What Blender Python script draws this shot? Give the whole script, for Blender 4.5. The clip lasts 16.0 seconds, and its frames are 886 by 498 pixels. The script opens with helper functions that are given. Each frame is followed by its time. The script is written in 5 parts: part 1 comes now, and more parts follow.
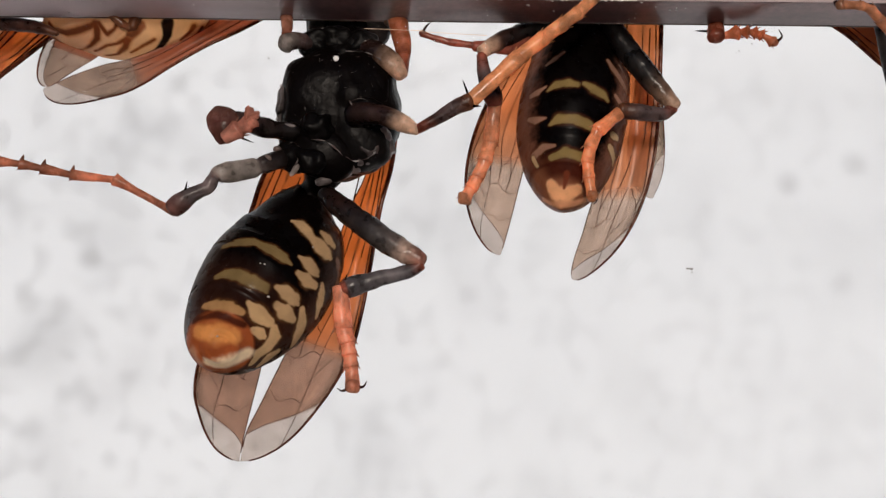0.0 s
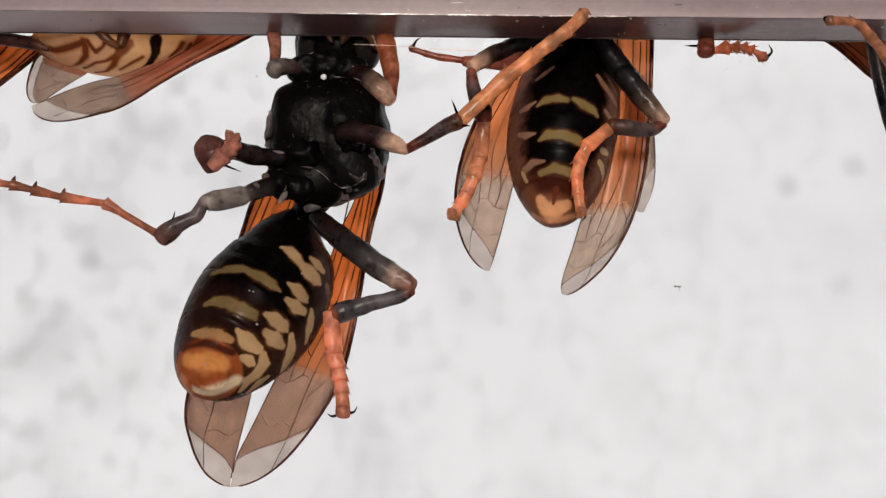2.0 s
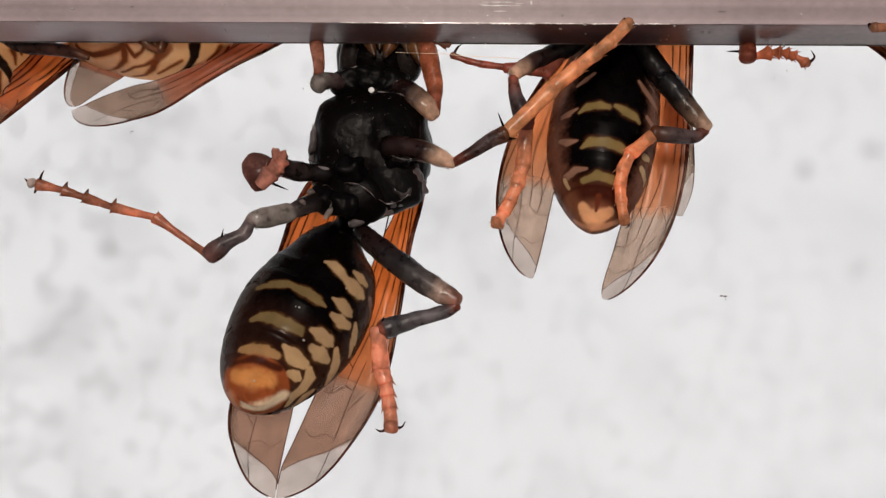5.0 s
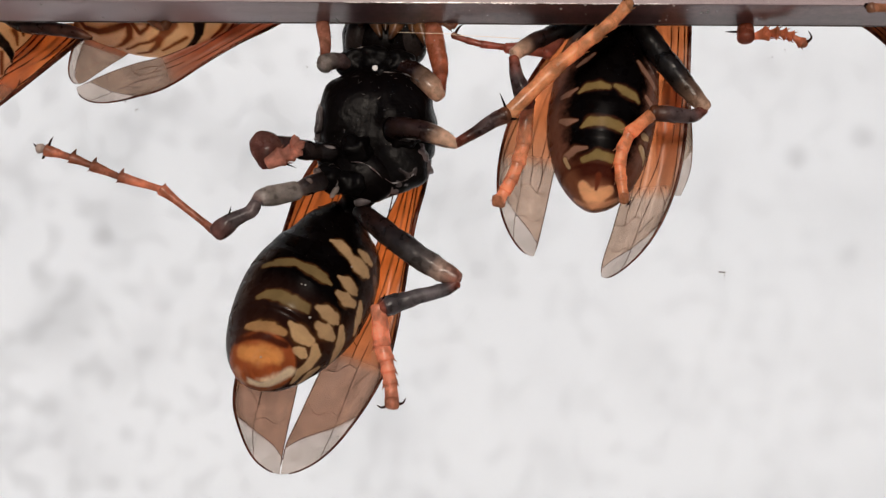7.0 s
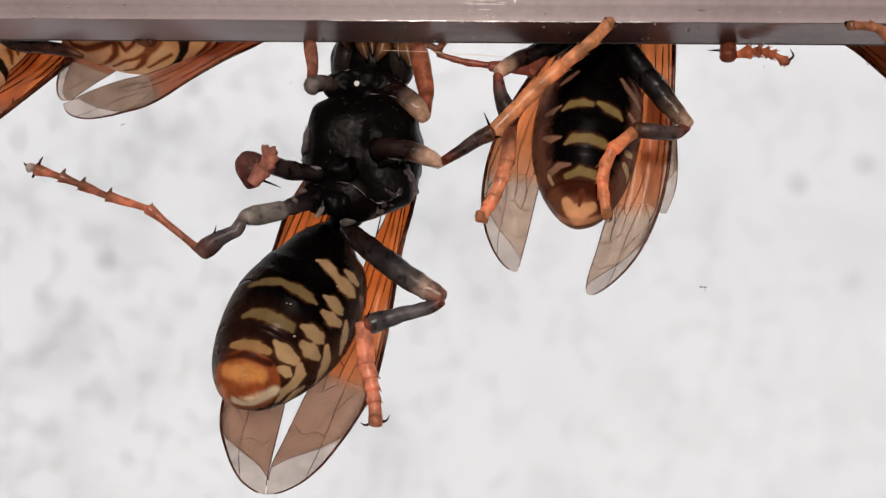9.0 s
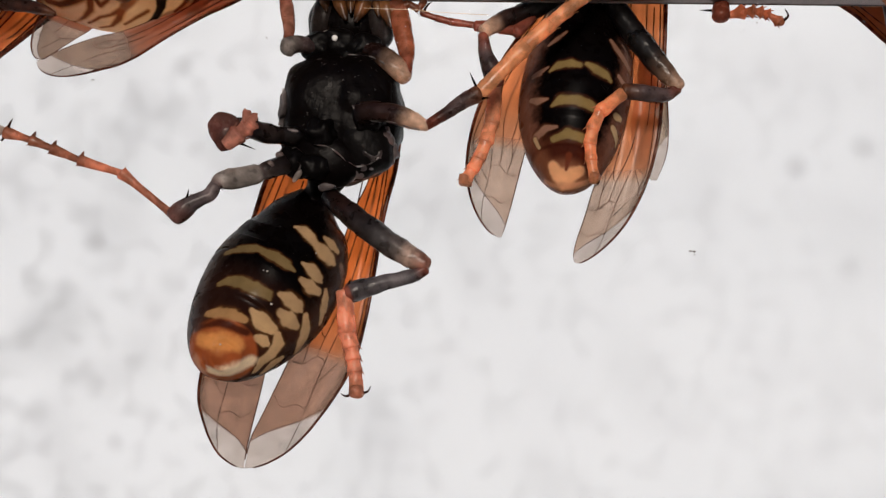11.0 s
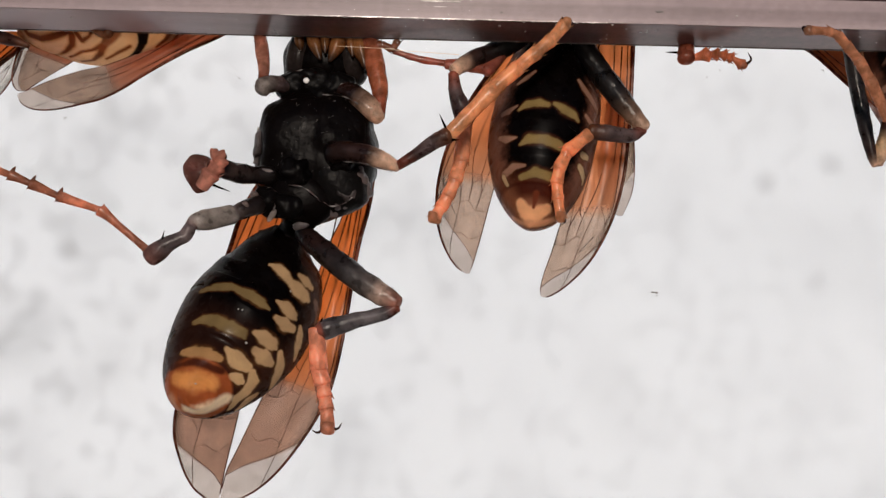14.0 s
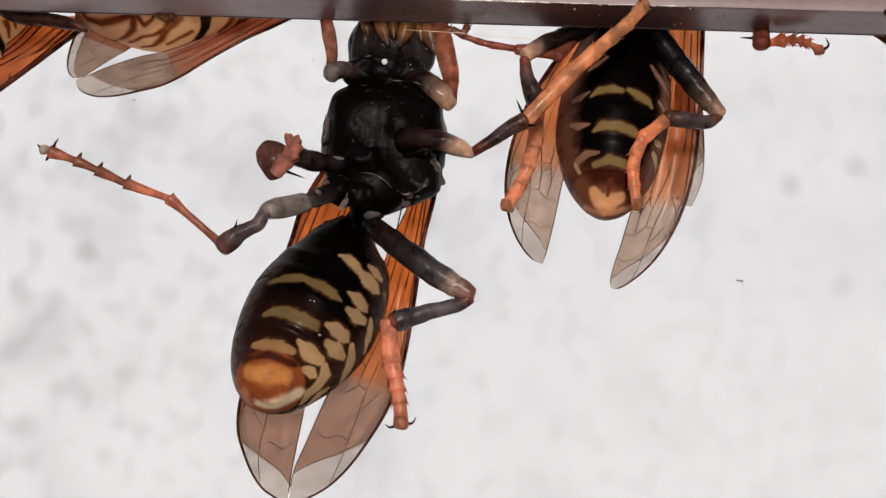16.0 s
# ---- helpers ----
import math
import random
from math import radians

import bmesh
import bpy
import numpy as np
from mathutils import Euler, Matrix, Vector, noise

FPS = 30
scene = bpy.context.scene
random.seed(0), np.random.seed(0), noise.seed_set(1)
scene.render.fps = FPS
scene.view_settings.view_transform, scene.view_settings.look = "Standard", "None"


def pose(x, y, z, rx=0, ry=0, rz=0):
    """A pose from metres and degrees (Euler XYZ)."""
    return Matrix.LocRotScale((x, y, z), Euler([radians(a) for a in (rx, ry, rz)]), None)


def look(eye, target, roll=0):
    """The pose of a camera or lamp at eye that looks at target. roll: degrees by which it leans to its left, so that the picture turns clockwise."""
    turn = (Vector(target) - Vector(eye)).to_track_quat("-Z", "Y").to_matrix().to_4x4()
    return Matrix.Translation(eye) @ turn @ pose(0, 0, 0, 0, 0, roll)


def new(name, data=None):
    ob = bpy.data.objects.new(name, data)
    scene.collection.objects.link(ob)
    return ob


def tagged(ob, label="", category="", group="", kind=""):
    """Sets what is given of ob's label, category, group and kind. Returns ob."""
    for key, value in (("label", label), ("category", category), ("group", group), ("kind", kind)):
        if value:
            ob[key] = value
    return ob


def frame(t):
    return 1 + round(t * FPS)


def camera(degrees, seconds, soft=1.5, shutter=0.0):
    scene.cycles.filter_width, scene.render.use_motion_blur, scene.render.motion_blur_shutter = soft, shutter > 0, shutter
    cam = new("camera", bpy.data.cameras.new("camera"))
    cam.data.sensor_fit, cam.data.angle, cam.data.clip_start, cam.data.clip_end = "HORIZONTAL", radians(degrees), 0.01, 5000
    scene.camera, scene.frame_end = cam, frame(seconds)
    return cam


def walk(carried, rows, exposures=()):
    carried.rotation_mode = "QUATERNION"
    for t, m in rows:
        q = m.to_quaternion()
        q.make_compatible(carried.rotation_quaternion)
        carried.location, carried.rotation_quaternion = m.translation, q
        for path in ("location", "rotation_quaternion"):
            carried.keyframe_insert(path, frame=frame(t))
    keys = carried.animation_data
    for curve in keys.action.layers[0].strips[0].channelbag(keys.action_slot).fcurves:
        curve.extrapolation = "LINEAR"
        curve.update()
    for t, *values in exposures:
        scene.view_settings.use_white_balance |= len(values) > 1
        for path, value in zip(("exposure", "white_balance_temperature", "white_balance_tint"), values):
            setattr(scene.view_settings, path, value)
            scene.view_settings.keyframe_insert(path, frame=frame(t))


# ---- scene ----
cam = camera(50, 16.0, soft=1.35)
PATH = [
    (0.0, look((-0.000952, -0.053969, -0.001891), (-0.001109, 0.006022, -0.000860), -0.129)),
    (0.5, look((-0.000629, -0.053345, -0.001325), (-0.001032, 0.006625, 0.000528), -0.073)),
    (1.0, look((0.000231, -0.053593, -0.001067), (-0.000278, 0.006396, -0.000054), -0.133)),
    (1.5, look((0.000001, -0.053801, -0.000000), (-0.000393, 0.006187, 0.001124), -0.103)),
    (2.0, look((-0.000055, -0.054064, -0.000588), (-0.000520, 0.005932, -0.000000), -0.135)),
    (2.5, look((-0.000530, -0.054647, 0.001273), (-0.000738, 0.005350, 0.001840), -0.026)),
    (3.0, look((-0.000354, -0.054605, 0.000704), (-0.000771, 0.005393, 0.001008), 0.003)),
    (3.5, look((-0.000042, -0.054713, -0.000793), (-0.000726, 0.005282, -0.001111), -0.169)),
    (4.0, look((-0.000414, -0.054453, 0.000389), (-0.000802, 0.005545, 0.000283), -0.107)),
    (4.5, look((-0.000420, -0.054545, -0.001348), (-0.001286, 0.005447, -0.001873), -0.444)),
    (4.7, look((-0.001899, -0.054340, 0.001049), (-0.002616, 0.005649, 0.000185), -0.435)),
    (6.8, look((-0.003676, -0.055034, 0.002448), (-0.003370, 0.004935, 0.000540), -0.831)),
    (7.0, look((-0.003243, -0.054945, 0.000720), (-0.003086, 0.005031, -0.000969), -0.539)),
    (7.5, look((-0.000848, -0.055152, 0.001177), (-0.001320, 0.004840, 0.000270), -0.475)),
    (8.0, look((-0.002114, -0.054943, 0.000854), (-0.002706, 0.005054, 0.000690), -0.459)),
    (8.5, look((-0.002409, -0.055239, 0.000581), (-0.003183, 0.004752, 0.001296), -0.425)),
    (9.0, look((-0.001490, -0.055221, -0.000287), (-0.002182, 0.004773, 0.000084), -0.340)),
    (9.2, look((-0.000420, -0.055361, -0.000595), (-0.001460, 0.004629, -0.000812), -0.421)),
    (11.3, look((-0.000584, -0.053378, -0.002272), (-0.001194, 0.006619, -0.002196), 0.001)),
    (11.5, look((-0.001384, -0.053410, -0.002408), (-0.001830, 0.006589, -0.002493), -0.083)),
    (12.0, look((-0.000481, -0.053932, -0.000777), (-0.000839, 0.006065, -0.000393), 0.396)),
    (12.5, look((-0.001208, -0.054119, 0.000087), (-0.000832, 0.005879, 0.000205), 0.561)),
    (13.0, look((-0.001768, -0.053824, 0.000033), (-0.001251, 0.006174, 0.000146), 0.499)),
    (13.5, look((-0.000505, -0.054256, -0.000207), (0.000163, 0.005741, -0.000216), 0.548)),
    (14.0, look((-0.000068, -0.054431, 0.000340), (0.000712, 0.005564, 0.000078), 0.461)),
    (14.5, look((-0.002492, -0.054776, 0.000403), (-0.001570, 0.005211, -0.000461), 0.437)),
    (15.0, look((-0.000820, -0.054229, 0.000129), (0.000548, 0.005752, -0.000528), 0.655)),
    (15.5, look((-0.003018, -0.053404, -0.000323), (-0.002159, 0.006586, 0.000343), 0.562)),
    (16.0, look((-0.004657, -0.052875, -0.000979), (-0.003267, 0.007107, -0.000496), 0.464)),
]
walk(cam, PATH)

# ---- light: sun behind a white translucent sheet, open sky in front ----
world = bpy.data.worlds.new("world")
scene.world = world
world.use_nodes = True
wn = world.node_tree
sky = wn.nodes.new("ShaderNodeTexSky")
sky.sky_type, sky.sun_disc = "NISHITA", False
SUN_UP, SUN_TURN = 34.0, 12.0
sky.dust_density, sky.ozone_density = 4.0, 0.5
sky.sun_elevation, sky.sun_rotation = radians(SUN_UP), radians(SUN_TURN)
wn.nodes["Background"].inputs["Strength"].default_value = 0.085
wn.links.new(sky.outputs["Color"], wn.nodes["Background"].inputs["Color"])
sun = new("sun", bpy.data.lights.new("sun", "SUN"))
sun.data.energy, sun.data.angle, sun.data.color = 3.75, radians(0.5), (1.0, 0.97, 0.93)
sun.matrix_world = look((0.3, 2.0, 1.4), (0, 0, 0))

MM = 0.001
# small warm lamp beside the lens, mirrored in the bar's face
lamp = new("lamp", bpy.data.lights.new("lamp", "AREA"))
lamp.data.shape, lamp.data.size, lamp.data.energy, lamp.data.color = "DISK", 0.030, 0.19, (1.0, 0.86, 0.74)
lamp.matrix_world = look((-0.0035, -0.150, 0.0510), (0.0, 0.0, 0.002))


# ---- materials ----
def material(name, rough=0.5, metal=0.0):
    m = bpy.data.materials.new(name)
    m.use_nodes = True
    b = m.node_tree.nodes["Principled BSDF"]
    b.inputs["Roughness"].default_value, b.inputs["Metallic"].default_value = rough, metal
    return m, m.node_tree, b


def node(tree, kind, **values):
    n = tree.nodes.new(kind)
    for key, value in values.items():
        n.inputs[key.replace("_", " ")].default_value = value
    return n


def noise_tex(tree, scale, detail=3.0, stretch=None):
    co = tree.nodes.new("ShaderNodeTexCoord")
    tex = node(tree, "ShaderNodeTexNoise", Scale=scale, Detail=detail)
    if stretch:
        mp = tree.nodes.new("ShaderNodeMapping")
        mp.inputs["Scale"].default_value = stretch
        tree.links.new(co.outputs["Object"], mp.inputs["Vector"])
        tree.links.new(mp.outputs["Vector"], tex.inputs["Vector"])
    else:
        tree.links.new(co.outputs["Object"], tex.inputs["Vector"])
    return tex


def ramp(tree, src, lo, hi, a, b):
    mr = node(tree, "ShaderNodeMapRange", From_Min=lo, From_Max=hi, To_Min=a, To_Max=b)
    tree.links.new(src, mr.inputs["Value"])
    return mr.outputs["Result"]


def bump(tree, b, src, strength, distance):
    bp = node(tree, "ShaderNodeBump", Strength=strength, Distance=distance)
    tree.links.new(src, bp.inputs["Height"])
    tree.links.new(bp.outputs["Normal"], b.inputs["Normal"])


def tinted(tree, scales=(700, 4500), spread=(0.72, 1.25)):
    """The mesh's own tint, varied by noise at two scales."""
    at = tree.nodes.new("ShaderNodeAttribute")
    at.attribute_name = "tint"
    out = at.outputs["Color"]
    for s in scales:
        mul = tree.nodes.new("ShaderNodeVectorMath")
        mul.operation = "SCALE"
        tree.links.new(out, mul.inputs[0])
        tree.links.new(ramp(tree, noise_tex(tree, s).outputs["Fac"], 0.3, 0.7, *spread), mul.inputs["Scale"])
        out = mul.outputs["Vector"]
    return out


def chitin_material(name, rough, see_through, fuzz=0.25, shine=0.35, grain=9000, clear=0.0, spread=(0.72, 1.25), glass=0.0, coat=0.0, grains=(700, 4500), dents=0.0):
    m, t, b = material(name, rough)
    col = tinted(t, grains, spread)
    b.inputs["Transmission Weight"].default_value, b.inputs["IOR"].default_value = clear, 1.38
    t.links.new(col, b.inputs["Base Color"])
    b.inputs["Specular IOR Level"].default_value = shine
    b.inputs["Coat Weight"].default_value, b.inputs["Coat Roughness"].default_value = coat, 0.10
    fine = noise_tex(t, grain, 4)
    t.links.new(ramp(t, noise_tex(t, 1500).outputs["Fac"], 0.3, 0.7, rough - 0.08, rough + 0.12), b.inputs["Roughness"])
    height = fine.outputs["Fac"]
    if dents:
        add = t.nodes.new("ShaderNodeMath")
        add.operation = "MULTIPLY_ADD"
        add.inputs[1].default_value = dents
        t.links.new(noise_tex(t, 650, 2).outputs["Fac"], add.inputs[0])
        t.links.new(height, add.inputs[2])
        height = add.outputs[0]
    bump(t, b, height, fuzz, 0.00006)
    if see_through:
        tr = t.nodes.new("ShaderNodeBsdfTranslucent")
        t.links.new(col, tr.inputs["Color"])
        mix = node(t, "ShaderNodeMixShader", Fac=see_through)
        t.links.new(b.outputs[0], mix.inputs[1])
        t.links.new(tr.outputs[0], mix.inputs[2])
        out = mix.outputs[0]
        if glass:
            clear = t.nodes.new("ShaderNodeBsdfTransparent")
            t.links.new(col, clear.inputs["Color"])
            thin = node(t, "ShaderNodeMixShader", Fac=glass)
            t.links.new(out, thin.inputs[1])
            t.links.new(clear.outputs[0], thin.inputs[2])
            out = thin.outputs[0]
        t.links.new(out, t.nodes["Material Output"].inputs["Surface"])
    return m


CHITIN = chitin_material("dark chitin", 0.24, 0.0, 0.3, 0.07)
HAIRY = chitin_material("black velvety chitin", 0.36, 0.0, 0.7, 0.085, 3200, dents=2.0)
LIMB = chitin_material("glassy limb chitin", 0.30, 0.30, 0.65, 0.4, 2600, 0.12, (0.45, 1.5), coat=0.06, grains=(420, 1500), dents=4.0)
AMBER = chitin_material("amber chitin", 0.24, 0.50, 0.5, 0.5, 2600, 0.12, (0.60, 1.34), coat=0.12, grains=(420, 1500), dents=4.0)
PALE_BELLY = chitin_material("pale chitin", 0.22, 0.55, 0.08, 0.4, 5000, 0.0, (0.93, 1.06), 0.28, grains=(260, 1100))
BELLY = chitin_material("banded chitin", 0.27, 0.22, 0.08, 0.07, 5000, 0.0, (0.86, 1.12), coat=0.01, grains=(260, 1100))


def wing_material():
    m, t, b = material("wing membrane", 0.25)
    col = tinted(t, (260, 1100), (0.93, 1.05))
    at = t.nodes.new("ShaderNodeAttribute")
    at.attribute_name = "tint"
    clear = t.nodes.new("ShaderNodeBsdfTransparent")
    t.links.new(col, clear.inputs["Color"])
    tr = t.nodes.new("ShaderNodeBsdfTranslucent")
    t.links.new(col, tr.inputs["Color"])
    t.links.new(col, b.inputs["Base Color"])
    bump(t, b, noise_tex(t, 2500, 3).outputs["Fac"], 0.3, 0.00005)
    body = node(t, "ShaderNodeMixShader", Fac=0.5)
    t.links.new(b.outputs[0], body.inputs[1])
    t.links.new(tr.outputs[0], body.inputs[2])
    mix = node(t, "ShaderNodeMixShader")
    t.links.new(at.outputs["Alpha"], mix.inputs[0])
    t.links.new(clear.outputs[0], mix.inputs[1])
    t.links.new(body.outputs[0], mix.inputs[2])
    t.links.new(mix.outputs[0], t.nodes["Material Output"].inputs["Surface"])
    return m


WING = wing_material()


def plastic(name, colour, rough, streak=(12, 400, 900), spec=0.5, lo=0.8, hi=1.15, blotch=1.0, ior=1.5, sheen=(1, 1, 1)):
    m, t, b = material(name, rough)
    co = t.nodes.new("ShaderNodeRGB")
    co.outputs[0].default_value = (*colour, 1)
    out = co.outputs[0]
    for s, st in ((1.0, streak), (2600, None), (160, None)):
        mul = t.nodes.new("ShaderNodeVectorMath")
        mul.operation = "SCALE"
        t.links.new(out, mul.inputs[0])
        k = 1.0 if st else blotch
        t.links.new(ramp(t, noise_tex(t, s, 4, st).outputs["Fac"], 0.3, 0.7, 1 - (1 - lo) * k, 1 + (hi - 1) * k), mul.inputs["Scale"])
        out = mul.outputs["Vector"]
    t.links.new(out, b.inputs["Base Color"])
    b.inputs["Specular IOR Level"].default_value, b.inputs["IOR"].default_value = spec, ior
    b.inputs["Specular Tint"].default_value = (*sheen, 1)
    bump(t, b, noise_tex(t, 1.0, 3, (30, 1500, 2500)).outputs["Fac"], 0.15, 0.00005)
    return m


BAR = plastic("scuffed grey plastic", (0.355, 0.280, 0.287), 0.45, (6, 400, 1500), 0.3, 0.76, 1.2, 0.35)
# far darker base than the face: the underside's shade is in the colour
BAR_UNDER = plastic("glossy shade-dark plastic", (0.12, 0.066, 0.062), 0.30, (6, 900, 900), 0.7, 0.7, 1.3, 0.9, 1.6, (1.0, 0.80, 0.79))


def lit_end(m, colour, dim_x, lit_x):
    """Paints one end of a part along x lighter, as if more light fell there, fading unevenly between two x positions
    (metres).
    """
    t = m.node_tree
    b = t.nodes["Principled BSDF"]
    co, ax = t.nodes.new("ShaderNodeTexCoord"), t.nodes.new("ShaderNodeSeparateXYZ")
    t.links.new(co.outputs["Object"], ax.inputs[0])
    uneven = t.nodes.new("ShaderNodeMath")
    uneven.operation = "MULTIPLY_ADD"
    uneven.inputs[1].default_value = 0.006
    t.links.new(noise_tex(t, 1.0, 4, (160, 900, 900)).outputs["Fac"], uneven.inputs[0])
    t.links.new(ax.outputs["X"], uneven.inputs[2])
    lit_amount = ramp(t, uneven.outputs[0], dim_x, lit_x, 0.0, 0.95)
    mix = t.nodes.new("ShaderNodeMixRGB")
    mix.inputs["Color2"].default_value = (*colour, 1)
    t.links.new(lit_amount, mix.inputs["Fac"])
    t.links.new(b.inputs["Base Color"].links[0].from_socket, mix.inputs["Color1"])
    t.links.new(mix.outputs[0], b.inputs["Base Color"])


# brighter light on the underside's left end, put into its colour
lit_end(BAR_UNDER, (0.40, 0.305, 0.312), -0.004, -0.014)
BEAD = plastic("polished bead", (0.10, 0.07, 0.06), 0.10, spec=1.0)
BAR_DARK = plastic("matt dark plastic", (0.06, 0.038, 0.040), 0.6, (6, 400, 1500), 0.15)
# near-black colour stands for the shadow in the gap
RECESS = plastic("shadow gap black", (0.010, 0.0055, 0.006), 0.75, (20, 400, 900), 0.1, 0.5, 1.6)
GOLD_GLINT = plastic("painted golden glint", (0.75, 0.52, 0.33), 0.3, spec=1.0)
WORN_GLINT = plastic("bare worn edge with painted sparkle", (0.75, 0.68, 0.66), 0.22, lo=0.7, hi=1.2, spec=1.0)
DUST = plastic("pale dust", (0.45, 0.41, 0.39), 0.7)
DROP = plastic("dried white drop", (0.80, 0.78, 0.75), 0.5)
GRIME = plastic("dark grime", (0.20, 0.18, 0.17), 0.8)
BOARD = plastic("painted board", (0.42, 0.36, 0.34), 0.55)
GROUND = plastic("pale stone", (0.36, 0.33, 0.30), 0.8, streak=(3, 3, 3))


def sheet_material():
    """White translucent sheet with soft grey stains and a faint mottle."""
    m, t, b = material("frosted white sheet", 0.7)
    geo = t.nodes.new("ShaderNodeNewGeometry")
    value = None
    def times(a, c):
        if a is None:
            return c
        mt = t.nodes.new("ShaderNodeMath")
        mt.operation = "MULTIPLY"
        t.links.new(a, mt.inputs[0])
        t.links.new(c, mt.inputs[1])
        return mt.outputs[0]
    for x, z, r, deep in STAINS:
        d = t.nodes.new("ShaderNodeVectorMath")
        d.operation = "DISTANCE"
        d.inputs[1].default_value = (x * MM, 0.080, z * MM)
        t.links.new(geo.outputs["Position"], d.inputs[0])
        mr = node(t, "ShaderNodeMapRange", From_Min=0.0, From_Max=r * MM, To_Min=1 - deep, To_Max=1.0)
        mr.interpolation_type = "SMOOTHERSTEP"
        t.links.new(d.outputs["Value"], mr.inputs["Value"])
        value = times(value, mr.outputs["Result"])
    co = t.nodes.new("ShaderNodeSeparateXYZ")
    t.links.new(geo.outputs["Position"], co.inputs[0])
    side = ramp(t, co.outputs["X"], -0.06, 0.05, 0.13, 0.05)
    for scale, part_of in ((330, 1.0), (120, 0.9)):
        n = node(t, "ShaderNodeTexNoise", Scale=scale, Detail=0.0)
        t.links.new(geo.outputs["Position"], n.inputs["Vector"])
        dip = times(ramp(t, n.outputs["Fac"], 0.50, 0.80, 0.0, part_of), side)
        inv = ramp(t, dip, 0, 1, 1, 0)
        value = times(value, inv)
    cmb = t.nodes.new("ShaderNodeCombineColor")
    for k, s in (("Red", 0.750), ("Green", 0.767), ("Blue", 0.795)):
        t.links.new(ramp(t, value, 0, 1, 0, s), cmb.inputs[k])
    tr = t.nodes.new("ShaderNodeBsdfTranslucent")
    df = t.nodes.new("ShaderNodeBsdfDiffuse")
    t.links.new(cmb.outputs[0], tr.inputs["Color"])
    t.links.new(cmb.outputs[0], df.inputs["Color"])
    mix = node(t, "ShaderNodeMixShader", Fac=0.90)
    t.links.new(df.outputs[0], mix.inputs[1])
    t.links.new(tr.outputs[0], mix.inputs[2])
    t.links.new(mix.outputs[0], t.nodes["Material Output"].inputs["Surface"])
    return m


STAINS = [
    (56.6, 12.3, 2.9, 0.16),
    (47.4, 9.5, 2.9, 0.17),
    (54.8, -4.8, 2.9, 0.08),
    (11.5, 0.9, 2.6, 0.08),
    (6.7, -9.1, 2.4, 0.09),
    (-7.2, 10.1, 2.6, 0.10),
    (-59.8, -6.9, 3.1, 0.14),
    (-51.1, -1.0, 2.6, 0.13),
    (-49.5, 15.4, 3.1, 0.08),
    (-38.4, 23.8, 2.6, 0.11),
    (-45.6, 34.2, 2.9, 0.20),
    (-59.3, -24.8, 3.1, 0.15),
    (52.2, -28.6, 3.1, 0.05),
    (39.7, -15.5, 3.1, 0.05),
    (43.9, 21.9, 2.9, 0.06),
    (48.4, -19.5, 2.4, 0.03),
]
SHEET = sheet_material()


def pane_material():
    m, t, b = material("clear pane", 0.02)
    clear = t.nodes.new("ShaderNodeBsdfTransparent")
    clear.inputs["Color"].default_value = (0.99, 0.99, 0.99, 1)
    gloss = node(t, "ShaderNodeBsdfGlossy", Roughness=0.02)
    fr = node(t, "ShaderNodeFresnel", IOR=1.02)
    mix = t.nodes.new("ShaderNodeMixShader")
    t.links.new(fr.outputs[0], mix.inputs[0])
    t.links.new(clear.outputs[0], mix.inputs[1])
    t.links.new(gloss.outputs[0], mix.inputs[2])
    t.links.new(mix.outputs[0], t.nodes["Material Output"].inputs["Surface"])
    return m


PANE = pane_material()

# ---- mesh helpers; all lengths in millimetres ----
V = lambda p: np.array(p, float)


def spline(points, n):
    """n points evenly spread over a smooth curve through the given ones (rows of any width)."""
    p = np.array(points, float)
    if len(p) == 2:
        return p[0] + np.linspace(0, 1, n)[:, None] * (p[1] - p[0])
    p = np.vstack([2 * p[0] - p[1], p, 2 * p[-1] - p[-2]])
    out = []
    for s in np.linspace(0, len(p) - 3 - 1e-9, n):
        i = int(s)
        u = s - i
        a, b, c, d = p[i : i + 4]
        out.append(0.5 * (2 * b + (c - a) * u + (2 * a - 5 * b + 4 * c - d) * u * u + (3 * b - a - 3 * c + d) * u**3))
    return np.array(out)


def raw_part(name, verts, faces, mat, parent, origin, label="", tints=None, smooth=True):
    me = bpy.data.meshes.new(name)
    me.from_pydata([tuple((V(v) - origin) * MM) for v in verts], [], faces)
    me.materials.append(mat)
    if smooth:
        me.polygons.foreach_set("use_smooth", [True] * len(me.polygons))
    if tints is not None:
        at = me.color_attributes.new("tint", "FLOAT_COLOR", "POINT")
        flat = np.ones((len(verts), 4))
        tints = np.array(tints, float)
        flat[:, : tints.shape[1]] = tints
        at.data.foreach_set("color", flat.ravel())
    me.update()
    ob = new(name, me)
    if parent is not None:
        ob.parent = parent
    if label:
        ob["label"] = label
    return ob


def rings_to_faces(n_rings, sides, cap=True):
    faces = []
    for i in range(n_rings - 1):
        for j in range(sides):
            k = (j + 1) % sides
            faces.append((i * sides + j, i * sides + k, (i + 1) * sides + k, (i + 1) * sides + j))
    if cap:
        faces.append(tuple(range(sides))[::-1])
        faces.append(tuple(range((n_rings - 1) * sides, n_rings * sides)))
    return faces


def frames(path, up=(0, -1, 0)):
    tang = np.gradient(path, axis=0)
    tang /= np.linalg.norm(tang, axis=1)[:, None] + 1e-12
    out = []
    u = V(up)
    for t in tang:
        a = u - t * (u @ t)
        if np.linalg.norm(a) < 1e-3:
            a = np.cross(t, (0.3, 0.2, 0.9))
        a /= np.linalg.norm(a)
        out.append((a, np.cross(t, a), t))
    return out


